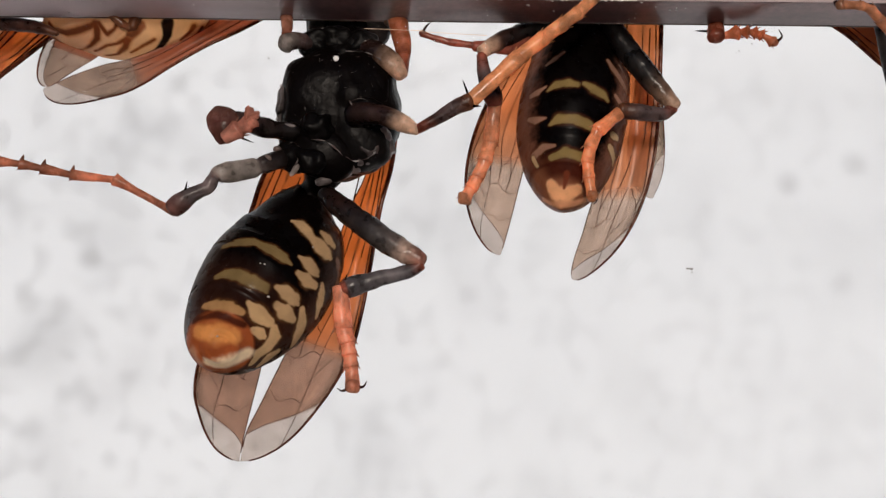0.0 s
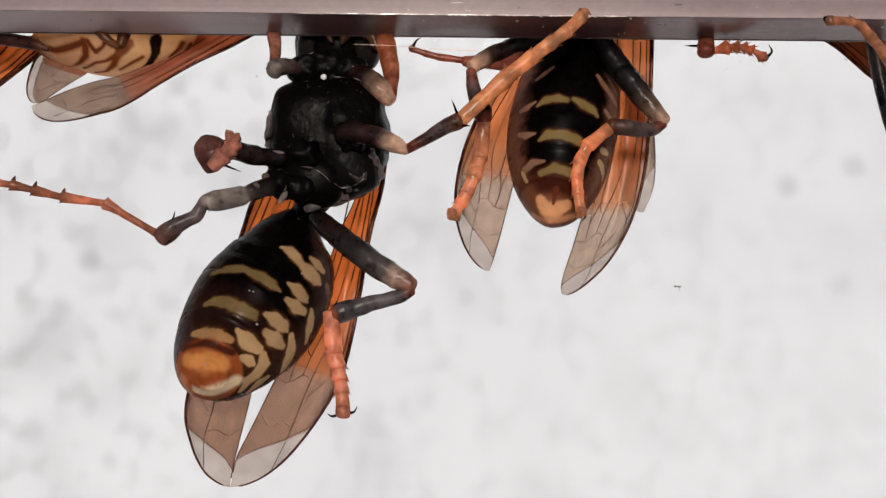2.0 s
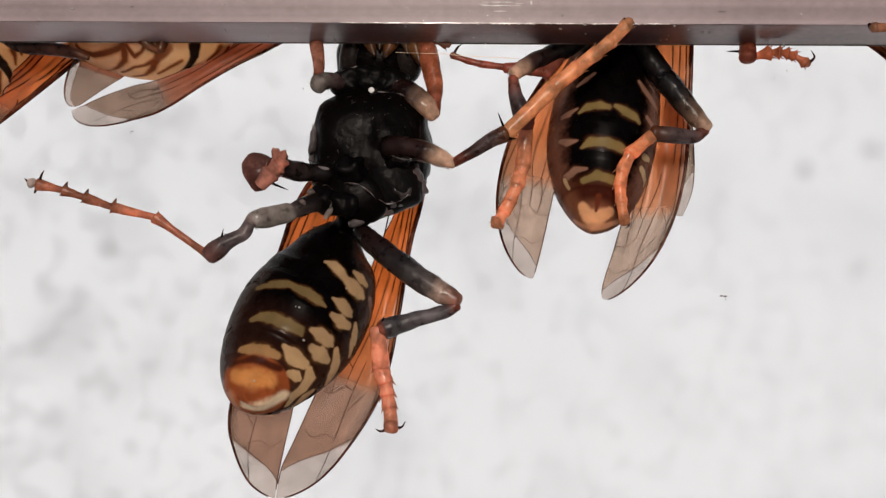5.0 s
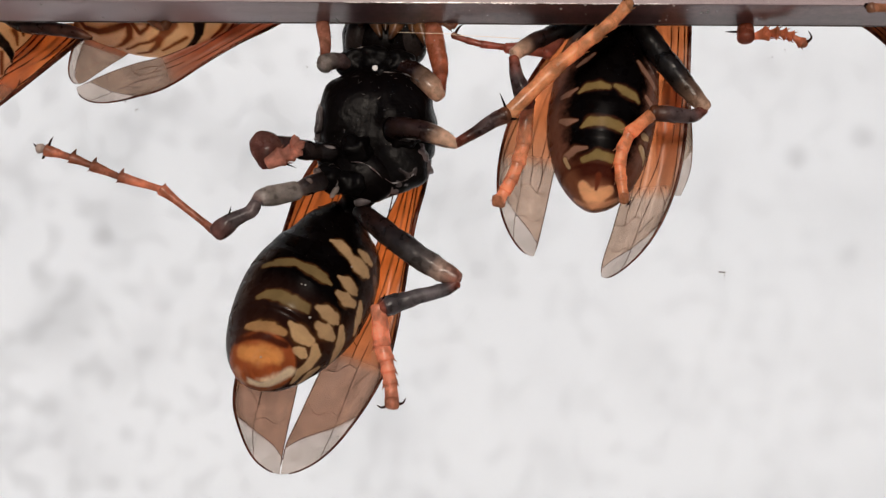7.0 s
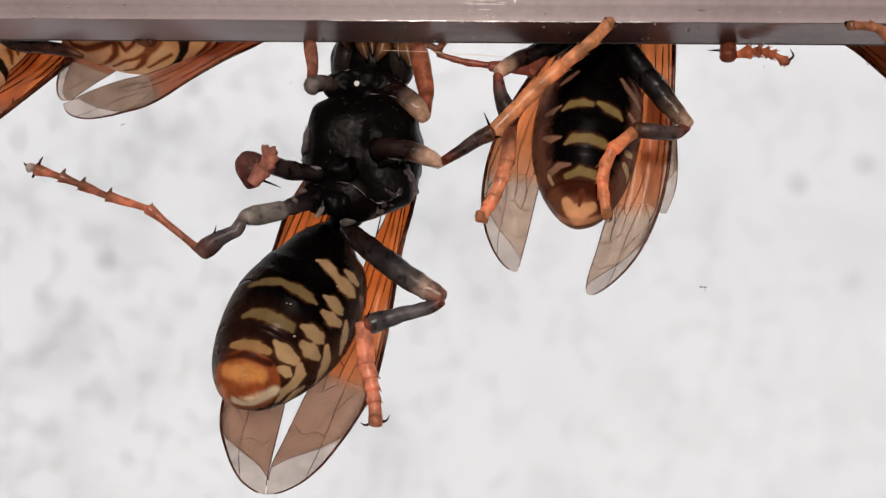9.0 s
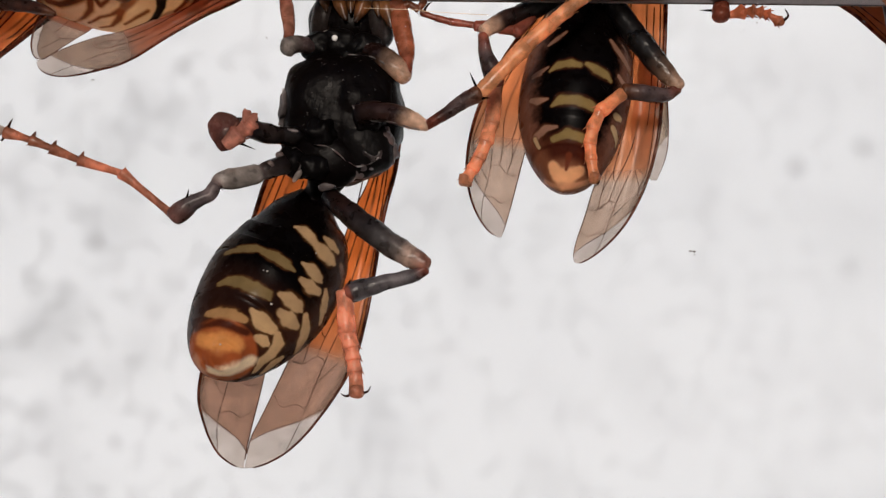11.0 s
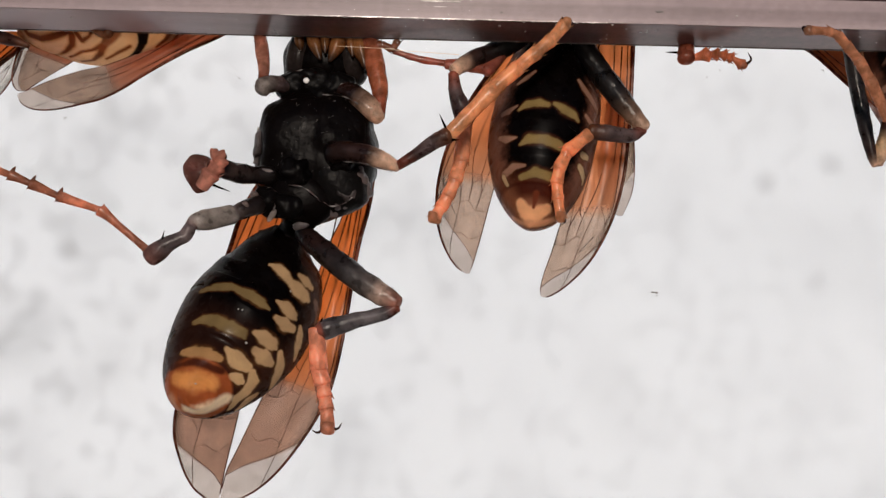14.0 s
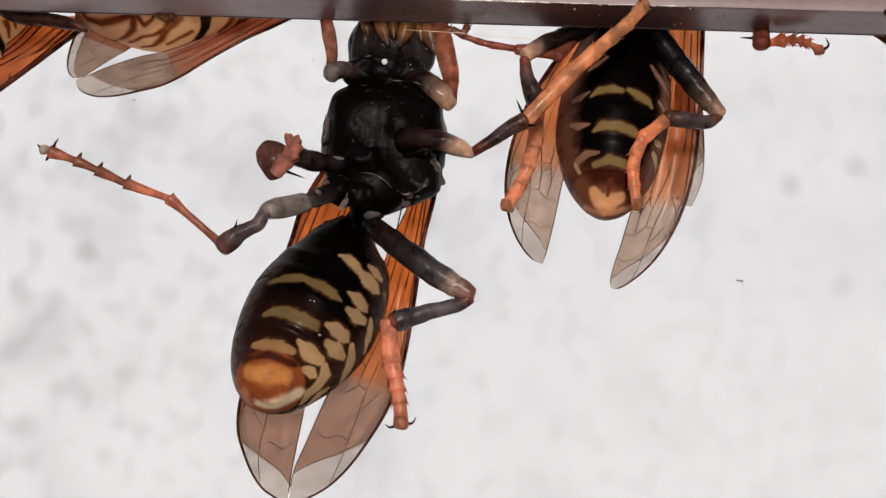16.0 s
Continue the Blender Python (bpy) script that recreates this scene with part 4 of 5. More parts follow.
    for p, q, r in (((-7.31, 2.40, 12.98), (-6.62, 1.90, 11.20), 0.30), ((-5.33, 2.40, 13.01), (-6.05, 1.90, 11.10), 0.34), ((-4.54, 2.40, 12.91), (-3.93, 1.80, 10.74), 0.36), ((-8.08, 2.70, 13.02), (-7.81, 2.30, 11.74), 0.22),
                    ((-6.40, 2.20, 13.00), (-6.32, 1.80, 11.55), 0.20), ((-4.95, 2.30, 12.95), (-4.70, 1.90, 11.40), 0.22)):
        h.part("mouthpart", tube(rows((p, r, (0.50, 0.22, 0.075)), ((V(p) + V(q)) / 2, r * 1.3, (0.36, 0.14, 0.045)), (q, r * 0.4, (0.03, 0.014, 0.008))), 18, 14), AMBER, head, "amber-brown mouthpart")
    h.part("face_plate", blob((-6.33, 2.90, 12.43), (1.35, 0.5, 1.2), (0.17, 0.066, 0.022), (0, 0, 0), 0.12, 1.5, power=2.6), AMBER, head, "brown face plate")
    for p, s in (((-8.17, 2.00, 9.64), 0.85), ((-5.49, 2.00, 9.61), 0.85), ((-6.99, 1.90, 9.89), 0.8), ((-6.53, 2.00, 9.20), 0.9)):
        h.part("coxa", blob(p, (s * 1.15, s, s), (0.0030, 0.0025, 0.0025), (0, 0, 0), 0.3, 1.5, power=2.3), HAIRY, head)
    # belly
    h.abdomen([(-8.53, 3.60, 1.08, 0.9), (-9.09, 3.60, -0.24, 2.19), (-9.52, 3.50, -1.67, 3.20), (-10.19, 3.20, -3.26, 3.71), (-11.09, 2.40, -4.84, 3.85), (-11.83, 1.30, -6.07, 3.53), (-12.42, -0.10, -7.12, 2.86), (-12.66, -1.70, -7.74, 1.93), (-12.54, -2.60, -7.98, 1.06), (-12.46, -2.90, -8.01, 0.56), (-12.42, -2.98, -8.02, 0.10)],
              (-0.36, -1, 0.1), (0, 3.8, 6.4, 9.8, 12.15, 13.43), hanging_pattern, 240, 60, tip_label="orange-brown tip plate")
    # legs
    slab, dusk = (0.30, 0.255, 0.225), (0.125, 0.095, 0.092)
    h.leg([((-9.24, 0.00, 2.70), 0.62, BLK), ((-9.85, -1.00, 2.35), 0.52, (0.02, 0.013, 0.012)), ((-10.45, -1.50, 2.08), 0.50, (0.06, 0.040, 0.036)), ((-10.72, -1.68, 1.95), 0.42, (0.10, 0.075, 0.07)), ((-10.95, -1.80, 1.85), 0.55, slab), ((-11.60, -2.10, 1.68), 0.57, (0.22, 0.19, 0.17)),
           ((-12.25, -2.45, 1.50), 0.56, slab), ((-12.72, -2.65, 1.36), 0.50, (0.36, 0.31, 0.28)), ((-12.90, -2.75, 1.22), 0.36, (0.16, 0.11, 0.10)), ((-13.05, -2.90, 0.95), 0.34, dusk)],
          [((-12.98, -2.95, 1.05), 0.36, dusk), ((-13.20, -3.05, 0.62), 0.36, dusk), ((-13.56, -3.15, 0.42), 0.36, (0.10, 0.078, 0.078)), ((-14.16, -3.25, 0.12), 0.46, (0.085, 0.066, 0.066)), ((-14.60, -3.30, -0.27), 0.55, (0.12, 0.062, 0.055)), ((-14.95, -3.30, -0.55), 0.50, (0.17, 0.075, 0.062))],
          None, spurs=[((-14.39, -3.40, 0.09), (-14.15, -3.60, 0.88))], label="grey-brown outstretched hind leg")
    CA["long"] = h.foot([(-14.95, -3.30, -0.47), (-17.75, -3.20, 1.92), (-20.06, -3.10, 2.70), (-21.56, -3.00, 3.37), (-22.64, -3.00, 3.86), (-24.02, -3.00, 4.34)], 0.30, (0.55, 0.215, 0.125),
          [((-23.90, -3.00, 4.28), (-23.72, -3.10, 4.72), (-23.49, -3.20, 5.00)), ((-24.11, -3.00, 4.28), (-24.45, -3.10, 4.50), (-24.58, -3.20, 4.69)), ((-24.02, -3.00, 4.28), (-24.12, -3.10, 3.92), (-24.17, -3.20, 3.85))], "long amber foot stretched sideways")
    h.leg([((-9.11, 0.20, 4.10), 0.6, BLK), ((-9.95, -0.40, 4.12), 0.50, (0.02, 0.014, 0.013)), ((-10.60, -1.20, 4.16), 0.56, (0.035, 0.023, 0.021)), ((-11.30, -2.20, 4.28), 0.52, (0.06, 0.036, 0.032)), ((-11.80, -2.80, 4.36), 0.44, (0.10, 0.05, 0.042))],
          None, None, spurs=[((-11.79, -3.40, 3.43), (-10.69, -3.50, 3.02))], mats=(LIMB, AMBER, AMBER), label="middle leg folded towards the viewer")
    h.part("tibia", tube(rows(((-12.30, -2.75, 4.72), 0.62, (0.14, 0.055, 0.045)), ((-12.36, -2.95, 4.50), 0.86, (0.24, 0.105, 0.08)), ((-12.46, -3.15, 4.00), 0.84, (0.19, 0.072, 0.055)), ((-12.34, -3.30, 3.45), 0.58, (0.17, 0.060, 0.045)), ((-12.22, -3.30, 3.05), 0.36, (0.12, 0.040, 0.030))), 30, 24, 0.62, 0.25), AMBER, None, "club-shaped reddish brown tibia")
    # its foot twitches: one segment after another under a piece of its own
    o, h.o = h.o, V((-12.24, -3.50, 3.24))
    foot = h.part("foot", tarsus_pieces([(-12.24, -3.50, 3.24), (-11.68, -3.60, 4.00)], 0.50, (0.66, 0.28, 0.20))[0], AMBER, None, "twitching amber foot")
    for piece in tarsus_pieces([(-11.68, -3.60, 4.00), (-11.32, -3.70, 4.40), (-11.11, -3.75, 4.75), (-11.31, -3.80, 4.97), (-11.59, -3.85, 4.90)], 0.46, (0.70, 0.30, 0.21), None, 0.2, False):
        h.part("tarsus_segment", piece, AMBER, foot)
    for c in (((-11.54, -3.85, 4.90), (-11.68, -3.90, 5.13), (-11.42, -3.90, 5.28)), ((-11.20, -3.75, 4.57), (-10.90, -3.80, 4.86), (-10.96, -3.80, 5.06))):
        h.part("claw", claw_piece(*c), CHITIN, foot)
    CA["foot"], CA["foot_at"] = foot, h.o - o
    foot.location = tuple((h.o - o) * MM)
    h.o = o
    CA["grip"] = h.leg([((-5.55, -0.20, 5.41), 0.75, BLK), ((-4.71, -1.00, 5.48), 0.58, DIM), ((-3.48, -1.40, 5.23), 0.56, DIM), ((-2.66, -1.60, 4.91), 0.50, PALE), ((-1.93, -1.70, 4.60), 0.3, PALE)],
          [((-1.93, -1.70, 4.66), 0.28, RED), ((-0.96, -1.80, 5.27), 0.34, DIM), ((-0.00, -1.90, 5.94), 0.42, GREY), ((0.84, -2.00, 6.36), 0.45, BRN)],
          [(0.90, -2.00, 6.36), (3.40, -1.90, 9.03), (4.72, -1.80, 10.22), (5.75, -1.70, 11.12), (6.50, -1.60, 11.77), (7.32, -1.50, 12.73)], 0.47, (0.98, 0.47, 0.22),
          [((7.39, -1.50, 12.67), (7.57, -1.50, 12.92), (7.78, -1.40, 12.76)), ((7.26, -1.50, 12.73), (7.17, -1.50, 13.04), (6.98, -1.40, 12.87))], [((0.77, -2.10, 6.62), (0.37, -2.30, 7.46)), ((1.03, -2.20, 6.09), (1.46, -2.40, 6.07))], label="middle leg gripping the bar with an orange foot")
    CA["hind"] = h.leg([((-7.55, 1.00, 0.89), 0.55, BLK), ((-6.39, 0.00, -0.07), 0.66, DIM), ((-4.50, -1.00, -1.46), 0.70, (0.045, 0.039, 0.039)), ((-3.40, -1.35, -2.20), 0.66, (0.10, 0.08, 0.072)), ((-2.75, -1.55, -2.58), 0.62, (0.55, 0.38, 0.30)), ((-1.99, -1.80, -2.96), 0.46, (0.40, 0.17, 0.12))],
          [((-2.05, -1.80, -3.20), 0.36, RED), ((-2.66, -1.90, -3.56), 0.38, (0.11, 0.095, 0.098)), ((-4.18, -2.10, -3.93), 0.44, (0.12, 0.105, 0.108)), ((-5.83, -2.30, -4.41), 0.58, (0.11, 0.095, 0.098)), ((-6.21, -2.40, -4.52), 0.4, RED)],
          [(-6.33, -2.40, -4.40), (-6.19, -2.60, -6.54), (-5.94, -2.70, -7.36), (-5.82, -2.80, -8.00), (-5.72, -2.90, -8.63), (-5.62, -3.00, -9.68)], 0.50, (0.98, 0.42, 0.25),
          [((-5.62, -3.00, -9.65), (-5.08, -3.10, -9.72), (-4.85, -3.20, -9.38)), ((-5.68, -3.00, -9.68), (-6.15, -3.10, -9.93), (-6.44, -3.20, -9.77))], [((-6.12, -2.50, -4.16), (-5.97, -2.70, -3.70))], label="bent hind leg with a hanging orange foot")
    h.leg([((-8.41, 1.80, 9.47), 0.5, DIM), ((-9.10, 1.20, 9.60), 0.50, GREY), ((-9.66, 0.90, 9.45), 0.54, (0.26, 0.22, 0.195)), ((-9.84, 0.80, 9.12), 0.44, (0.34, 0.29, 0.26))],
          [((-9.86, 0.90, 9.60), 0.26, RED), ((-9.80, 1.20, 10.40), 0.32, (0.54, 0.24, 0.16)), ((-10.02, 1.70, 11.60), 0.40, (0.50, 0.22, 0.15)), ((-10.30, 2.20, 12.86), 0.36, RED)], None, mats=(AMBER, AMBER, AMBER), label="folded foreleg")
    h.leg([((-5.49, 1.80, 9.50), 0.5, DIM), ((-4.42, 1.20, 8.95), 0.62, DIM), ((-3.55, 0.90, 8.20), 0.62, PALE), ((-3.06, 0.80, 7.61), 0.42, PALE)],
          [((-2.97, 0.90, 7.82), 0.28, RED), ((-3.06, 1.40, 9.52), 0.5, (0.50, 0.16, 0.075)), ((-3.45, 1.90, 11.25), 0.6, (0.50, 0.16, 0.075)), ((-3.78, 2.30, 12.81), 0.5, RED)],
          [(-3.56, 1.80, 11.88), (-2.97, 1.80, 12.15), (-2.38, 1.80, 11.83), (-2.12, 1.80, 12.22)], 0.24, (0.30, 0.09, 0.04), mats=(AMBER, AMBER, AMBER), label="folded foreleg")


CA = {}


def hornet_feeding():
    """Second one, its front half hidden behind the bar."""
    h = Hornet((7.87, 5.00, 14.17), "black hornet with yellow bands and orange tip, half behind the bar")
    h.wing([(5.85, 5.40, 14.25), (4.09, 5.20, 11.91), (2.12, 4.60, 9.00), (0.90, 3.80, 6.31), (0.32, 2.80, 3.85), (0.31, 1.80, 1.81), (0.76, 1.00, 0.16), (1.42, 0.50, -0.89), (1.97, 0.30, -1.30)],
           [(7.08, 5.40, 13.91), (6.19, 5.20, 11.07), (5.23, 4.60, 8.18), (4.33, 3.80, 5.67), (3.65, 2.80, 3.55), (3.15, 1.80, 1.83), (2.76, 1.00, 0.50), (2.44, 0.50, -0.53), (2.20, 0.30, -1.30)], WING_SMOKY, WEB, 0.075, "smoky amber wing with clear tip")
    h.wing([(12.46, 4.60, 14.13), (12.37, 4.60, 10.68), (12.19, 4.40, 7.54), (11.81, 4.20, 4.43), (10.98, 4.00, 1.67), (9.75, 3.80, -0.55), (8.35, 3.60, -2.01), (7.33, 3.60, -2.70), (6.86, 3.60, -2.83)],
           [(10.20, 4.60, 14.10), (9.95, 4.60, 10.65), (9.33, 4.40, 7.17), (8.72, 4.20, 4.05), (7.90, 4.00, 1.65), (7.36, 3.80, -0.06), (6.92, 3.60, -1.25), (6.69, 3.60, -2.16), (6.66, 3.60, -2.70)], WING_SMOKY, WEB, 0.075, "smoky amber wing with clear tip")
    h.wing([(12.48, 5.20, 10.80), (12.60, 5.20, 8.01), (12.72, 5.20, 5.57), (12.59, 5.20, 3.83), (12.01, 5.20, 2.26)], [(11.08, 5.20, 10.78), (10.75, 5.20, 7.99), (10.41, 5.20, 5.20), (10.78, 5.20, 3.12), (11.66, 5.20, 2.26)],
           [(0, (0.6, 0.4, 0.25), 0.3), (1, (0.8, 0.78, 0.75), 0.15)], (), 0.03, "clear hind wing")
    h.part("thorax", blob((8.45, 6.20, 19.10), (3.2, 2.8, 3.6), BLK, (0, 0, 0), 0.07, 0.7, power=2.6), HAIRY)
    h.part("head", blob((8.42, 6.20, 24.07), (2.4, 1.8, 1.9), BLK, (0, 0, 0), 0.05, 1.0, power=2.4), CHITIN)
    h.abdomen([(8.33, 5.60, 14.94, 1.03), (7.97, 5.40, 13.18, 2.17), (7.48, 5.00, 10.99, 2.88), (7.11, 4.50, 8.68, 3.28), (6.66, 3.90, 6.35, 3.29), (6.37, 3.10, 4.28, 2.83), (6.12, 2.30, 2.88, 2.08), (5.83, 1.50, 1.90, 1.03), (5.65, 1.00, 1.37, 0.12)],
              (0.02, -1, 0.05), (0, 4.6, 8.05, 10.65, 12.95, 14.85), feeding_pattern, 240, 60, tip_label="pale orange tip plate")
    h.leg([((8.61, 3.00, 13.33), 0.6, BLK), ((9.43, 2.20, 11.48), 0.66, BLK), ((10.87, 1.40, 9.21), 0.66, (0.022, 0.019, 0.019)), ((11.74, 1.00, 8.01), 0.52, (0.20, 0.12, 0.08)), ((12.30, 0.80, 7.28), 0.4, PALE)],
          [((12.24, 0.80, 7.15), 0.3, RED), ((11.46, 0.60, 6.79), 0.4, GREY), ((10.12, 0.40, 6.87), 0.48, GREY), ((9.13, 0.30, 6.97), 0.42, BRN)],
          [(9.04, 0.20, 6.83), (7.72, 0.00, 5.77), (7.26, -0.10, 4.78), (7.12, -0.20, 3.91), (7.16, -0.30, 3.02), (7.34, -0.40, 2.01)], 0.42, (0.96, 0.41, 0.19), [((7.34, -0.40, 2.07), (7.57, -0.50, 1.76), (7.38, -0.50, 1.51))], [((8.12, 0.10, 7.03), (7.78, 0.00, 7.29))], label="bent hind leg with orange foot")
    h.leg([((5.76, 3.00, 13.29), 0.6, BLK), ((3.99, 2.40, 12.05), 0.6, BLK), ((2.26, 1.80, 11.30), 0.5, DIM), ((1.24, 1.40, 10.61), 0.42, PALE)],
          [((1.17, 1.30, 10.36), 0.3, RED), ((1.35, 1.10, 9.20), 0.42, GREY), ((1.79, 0.90, 7.94), 0.58, DIM), ((1.91, 0.80, 7.38), 0.45, RED)],
          [(1.91, 0.80, 7.35), (1.66, 0.50, 5.20), (1.30, 0.30, 4.12), (0.91, 0.20, 3.16), (0.53, 0.10, 2.51), (0.14, 0.00, 1.90)], 0.46, (0.98, 0.45, 0.24), [((0.14, 0.00, 1.84), (-0.12, -0.10, 2.02), (-0.18, -0.10, 2.27))], label="bent hind leg with orange foot")
    h.leg([((4.68, 2.60, 12.84), 0.35, DIM), ((3.80, 2.20, 11.41), 0.36, RED), ((3.12, 2.00, 10.70), 0.42, (0.36, 0.095, 0.06))], [((3.12, 2.00, 10.77), 0.3, RED), ((1.96, 2.00, 11.01), 0.36, (0.36, 0.095, 0.06)), ((0.81, 2.00, 11.06), 0.32, (0.36, 0.095, 0.06))],
          [(0.81, 2.00, 11.10), (-0.66, 2.00, 11.31), (-1.49, 2.00, 11.52), (-2.31, 2.00, 11.81)], 0.22, (0.38, 0.10, 0.06), [((-2.31, 2.00, 11.81), (-2.05, 2.00, 12.27), (-1.79, 2.00, 12.47))], label="thin reddish middle leg reaching sideways")


def hornet_sideways():
    """Third one, lying along the bar, pale belly and folded wings below it."""
    h = Hornet((-18.91, 4.60, 14.03), "hornet with pale yellow belly lying along the bar")
    CA["side"] = h
    h.wing([(-11.05, 4.20, 14.11), (-13.04, 4.00, 12.95), (-15.30, 3.70, 11.80), (-17.50, 3.50, 10.45), (-19.53, 3.40, 9.18), (-21.30, 3.30, 8.62), (-22.82, 3.20, 8.28), (-23.97, 3.20, 8.29), (-24.70, 3.20, 8.62), (-24.97, 3.20, 9.08)],
           [(-13.76, 4.20, 14.68), (-15.40, 4.00, 13.42), (-17.02, 3.80, 12.33), (-18.56, 3.60, 11.52), (-20.04, 3.40, 10.94), (-21.20, 3.30, 10.66), (-22.51, 3.20, 10.21), (-23.49, 3.20, 9.83), (-24.15, 3.20, 9.52), (-24.90, 3.20, 9.22)], WING_SIDE, WEB[:9], 0.055, "amber-brown folded wing with clear tip", (0.55, 0.34))
    h.wing([(-22.60, 5.50, 14.90), (-24.44, 5.50, 14.02), (-25.12, 5.50, 13.49), (-25.63, 5.50, 12.72), (-26.03, 5.50, 11.92), (-26.29, 5.50, 10.88), (-26.25, 5.50, 10.19), (-26.01, 5.50, 9.82), (-25.66, 5.50, 9.72)],
           [(-19.40, 5.50, 14.40), (-20.50, 5.50, 13.55), (-21.45, 5.50, 12.57), (-22.53, 5.50, 11.62), (-23.39, 5.50, 11.09), (-24.24, 5.50, 10.56), (-24.91, 5.50, 10.11), (-25.30, 5.50, 9.86), (-25.58, 5.50, 9.74)], WING_SIDE,
           [[(0.30, 0.10), (0.50, 0.20), (0.70, 0.24), (0.98, 0.45)], [(0.42, 0.0), (0.44, 0.12), (0.40, 0.22)], [(0.48, 0.19), (0.52, 0.50), (0.55, 0.72), (0.52, 0.98)], [(0.70, 0.24), (0.66, 0.5), (0.55, 0.72)], [(0.10, 0.6), (0.52, 0.50)]], 0.055, "smoky clear wing", (0.12, 2.1))
    h.part("thorax", blob((-9.90, 6.00, 19.09), (3.4, 2.8, 3.0), BLK, (0, 25, 0), 0.07, 0.7, power=2.6), HAIRY)
    h.part("head", blob((-7.82, 6.40, 18.91), (1.9, 1.8, 2.3), BLK, (0, 25, 0), 0.05, 1.0), CHITIN)
    h.abdomen([(-13.96, 5.40, 15.73, 0.9), (-15.60, 5.20, 15.35, 2.0), (-17.13, 5.00, 14.75, 2.65), (-19.10, 4.70, 14.28, 2.95), (-21.07, 4.50, 14.00, 2.80), (-22.86, 4.30, 13.72, 2.22), (-24.16, 4.20, 13.38, 1.45), (-24.96, 4.10, 13.10, 0.75), (-25.30, 4.00, 12.95, 0.15)],
              (0.1, -1, -0.25), (0, 2.9, 5.0, 7.0, 8.6, 10.4, 11.82), pale_pattern, mat=PALE_BELLY)
    h.leg([((-18.42, 2.60, 14.50), 0.5, BRN), ((-18.91, 2.00, 13.28), 0.36, BRN), ((-19.11, 1.80, 12.51), 0.28, (0.25, 0.09, 0.04))], [((-19.23, 1.80, 12.47), 0.22, (0.3, 0.11, 0.05)), ((-19.82, 1.80, 12.82), 0.24, (0.3, 0.11, 0.05)), ((-20.40, 1.80, 13.43), 0.3, BRN)], None, mats=(AMBER, AMBER, AMBER), label="brown folded leg")


def hornet_behind():
    """Fourth one, beyond the sideways one: dark leg, yellow flank and an amber wing."""
    h = Hornet((-32.93, 6.50, 13.28), "hornet with yellow flank and amber wing hanging from the bar")
    h.wing([(-24.54, 5.80, 13.57), (-26.07, 5.80, 12.44), (-27.78, 5.80, 11.10), (-29.81, 5.80, 9.51), (-32.19, 5.80, 7.75), (-34.56, 5.80, 6.34), (-36.26, 5.80, 5.81)],
           [(-28.49, 5.80, 13.52), (-29.17, 5.80, 12.64), (-30.18, 5.80, 11.76), (-31.88, 5.80, 10.53), (-33.57, 5.80, 8.95), (-35.25, 5.80, 7.20), (-36.33, 5.80, 5.88)], WING_BACK, WEB[6:], 0.1, "amber wing")
    o, h.o = h.o, V((-26.30, 6.60, 13.60))
    CA["flick"] = h.wing([(-26.00, 6.60, 13.60), (-25.55, 6.60, 12.20), (-25.30, 6.60, 10.60), (-25.45, 6.60, 9.20), (-25.95, 6.60, 8.10), (-26.55, 6.60, 7.60)], [(-26.50, 6.60, 13.60), (-26.95, 6.60, 12.20), (-27.40, 6.60, 10.60), (-27.65, 6.60, 9.20), (-27.40, 6.60, 8.20), (-26.65, 6.60, 7.60)],
                         [(0, (0.86, 0.82, 0.78), 0.10), (1, (0.86, 0.83, 0.80), 0.06)], [[(0.0, 0.35), (0.4, 0.22), (0.8, 0.12)], [(0.3, 0.26), (0.7, 0.5)]], 0.035, "clear hind wing that flicks open", (2.0, 0.0))
    CA["flick_at"] = h.o - o
    CA["flick"].location = tuple((h.o - o) * MM)
    h.o = o
    h.abdomen([(*(-30.23, 7.40, 16.39), 0.9), (*(-30.91, 7.40, 14.96), 2.2), (*(-32.12, 7.40, 13.16), 2.9), (*(-33.24, 7.20, 11.50), 2.9), (*(-34.34, 7.00, 9.85), 2.2), (*(-35.27, 6.80, 8.40), 1.1), (*(-35.61, 6.80, 7.87), 0.15)],
              (0.1, -1, 0), (0, 2.9, 5.0, 7.0, 8.6, 10.4, 11.82), pale_pattern, mat=PALE_BELLY)
    h.part("thorax", blob((-28.15, 7.40, 19.99), (3.2, 2.8, 3.4), BLK, (0, 30, 0), 0.07, 0.7, power=2.6), HAIRY)
    h.part("head", blob((-25.72, 7.40, 23.97), (2.3, 1.8, 1.9), BLK, (0, 30, 0), 0.05, 1.0), CHITIN)
    h.leg([((-29.60, 3.20, 13.60), 0.45, BRN), ((-28.20, 2.80, 12.85), 0.46, (0.05, 0.022, 0.016)), ((-26.60, 2.60, 12.62), 0.42, (0.055, 0.022, 0.016)), ((-25.00, 2.40, 12.28), 0.34, (0.06, 0.02, 0.013)), ((-24.05, 2.30, 11.95), 0.16, BRN)], None, None, label="dark brown leg")


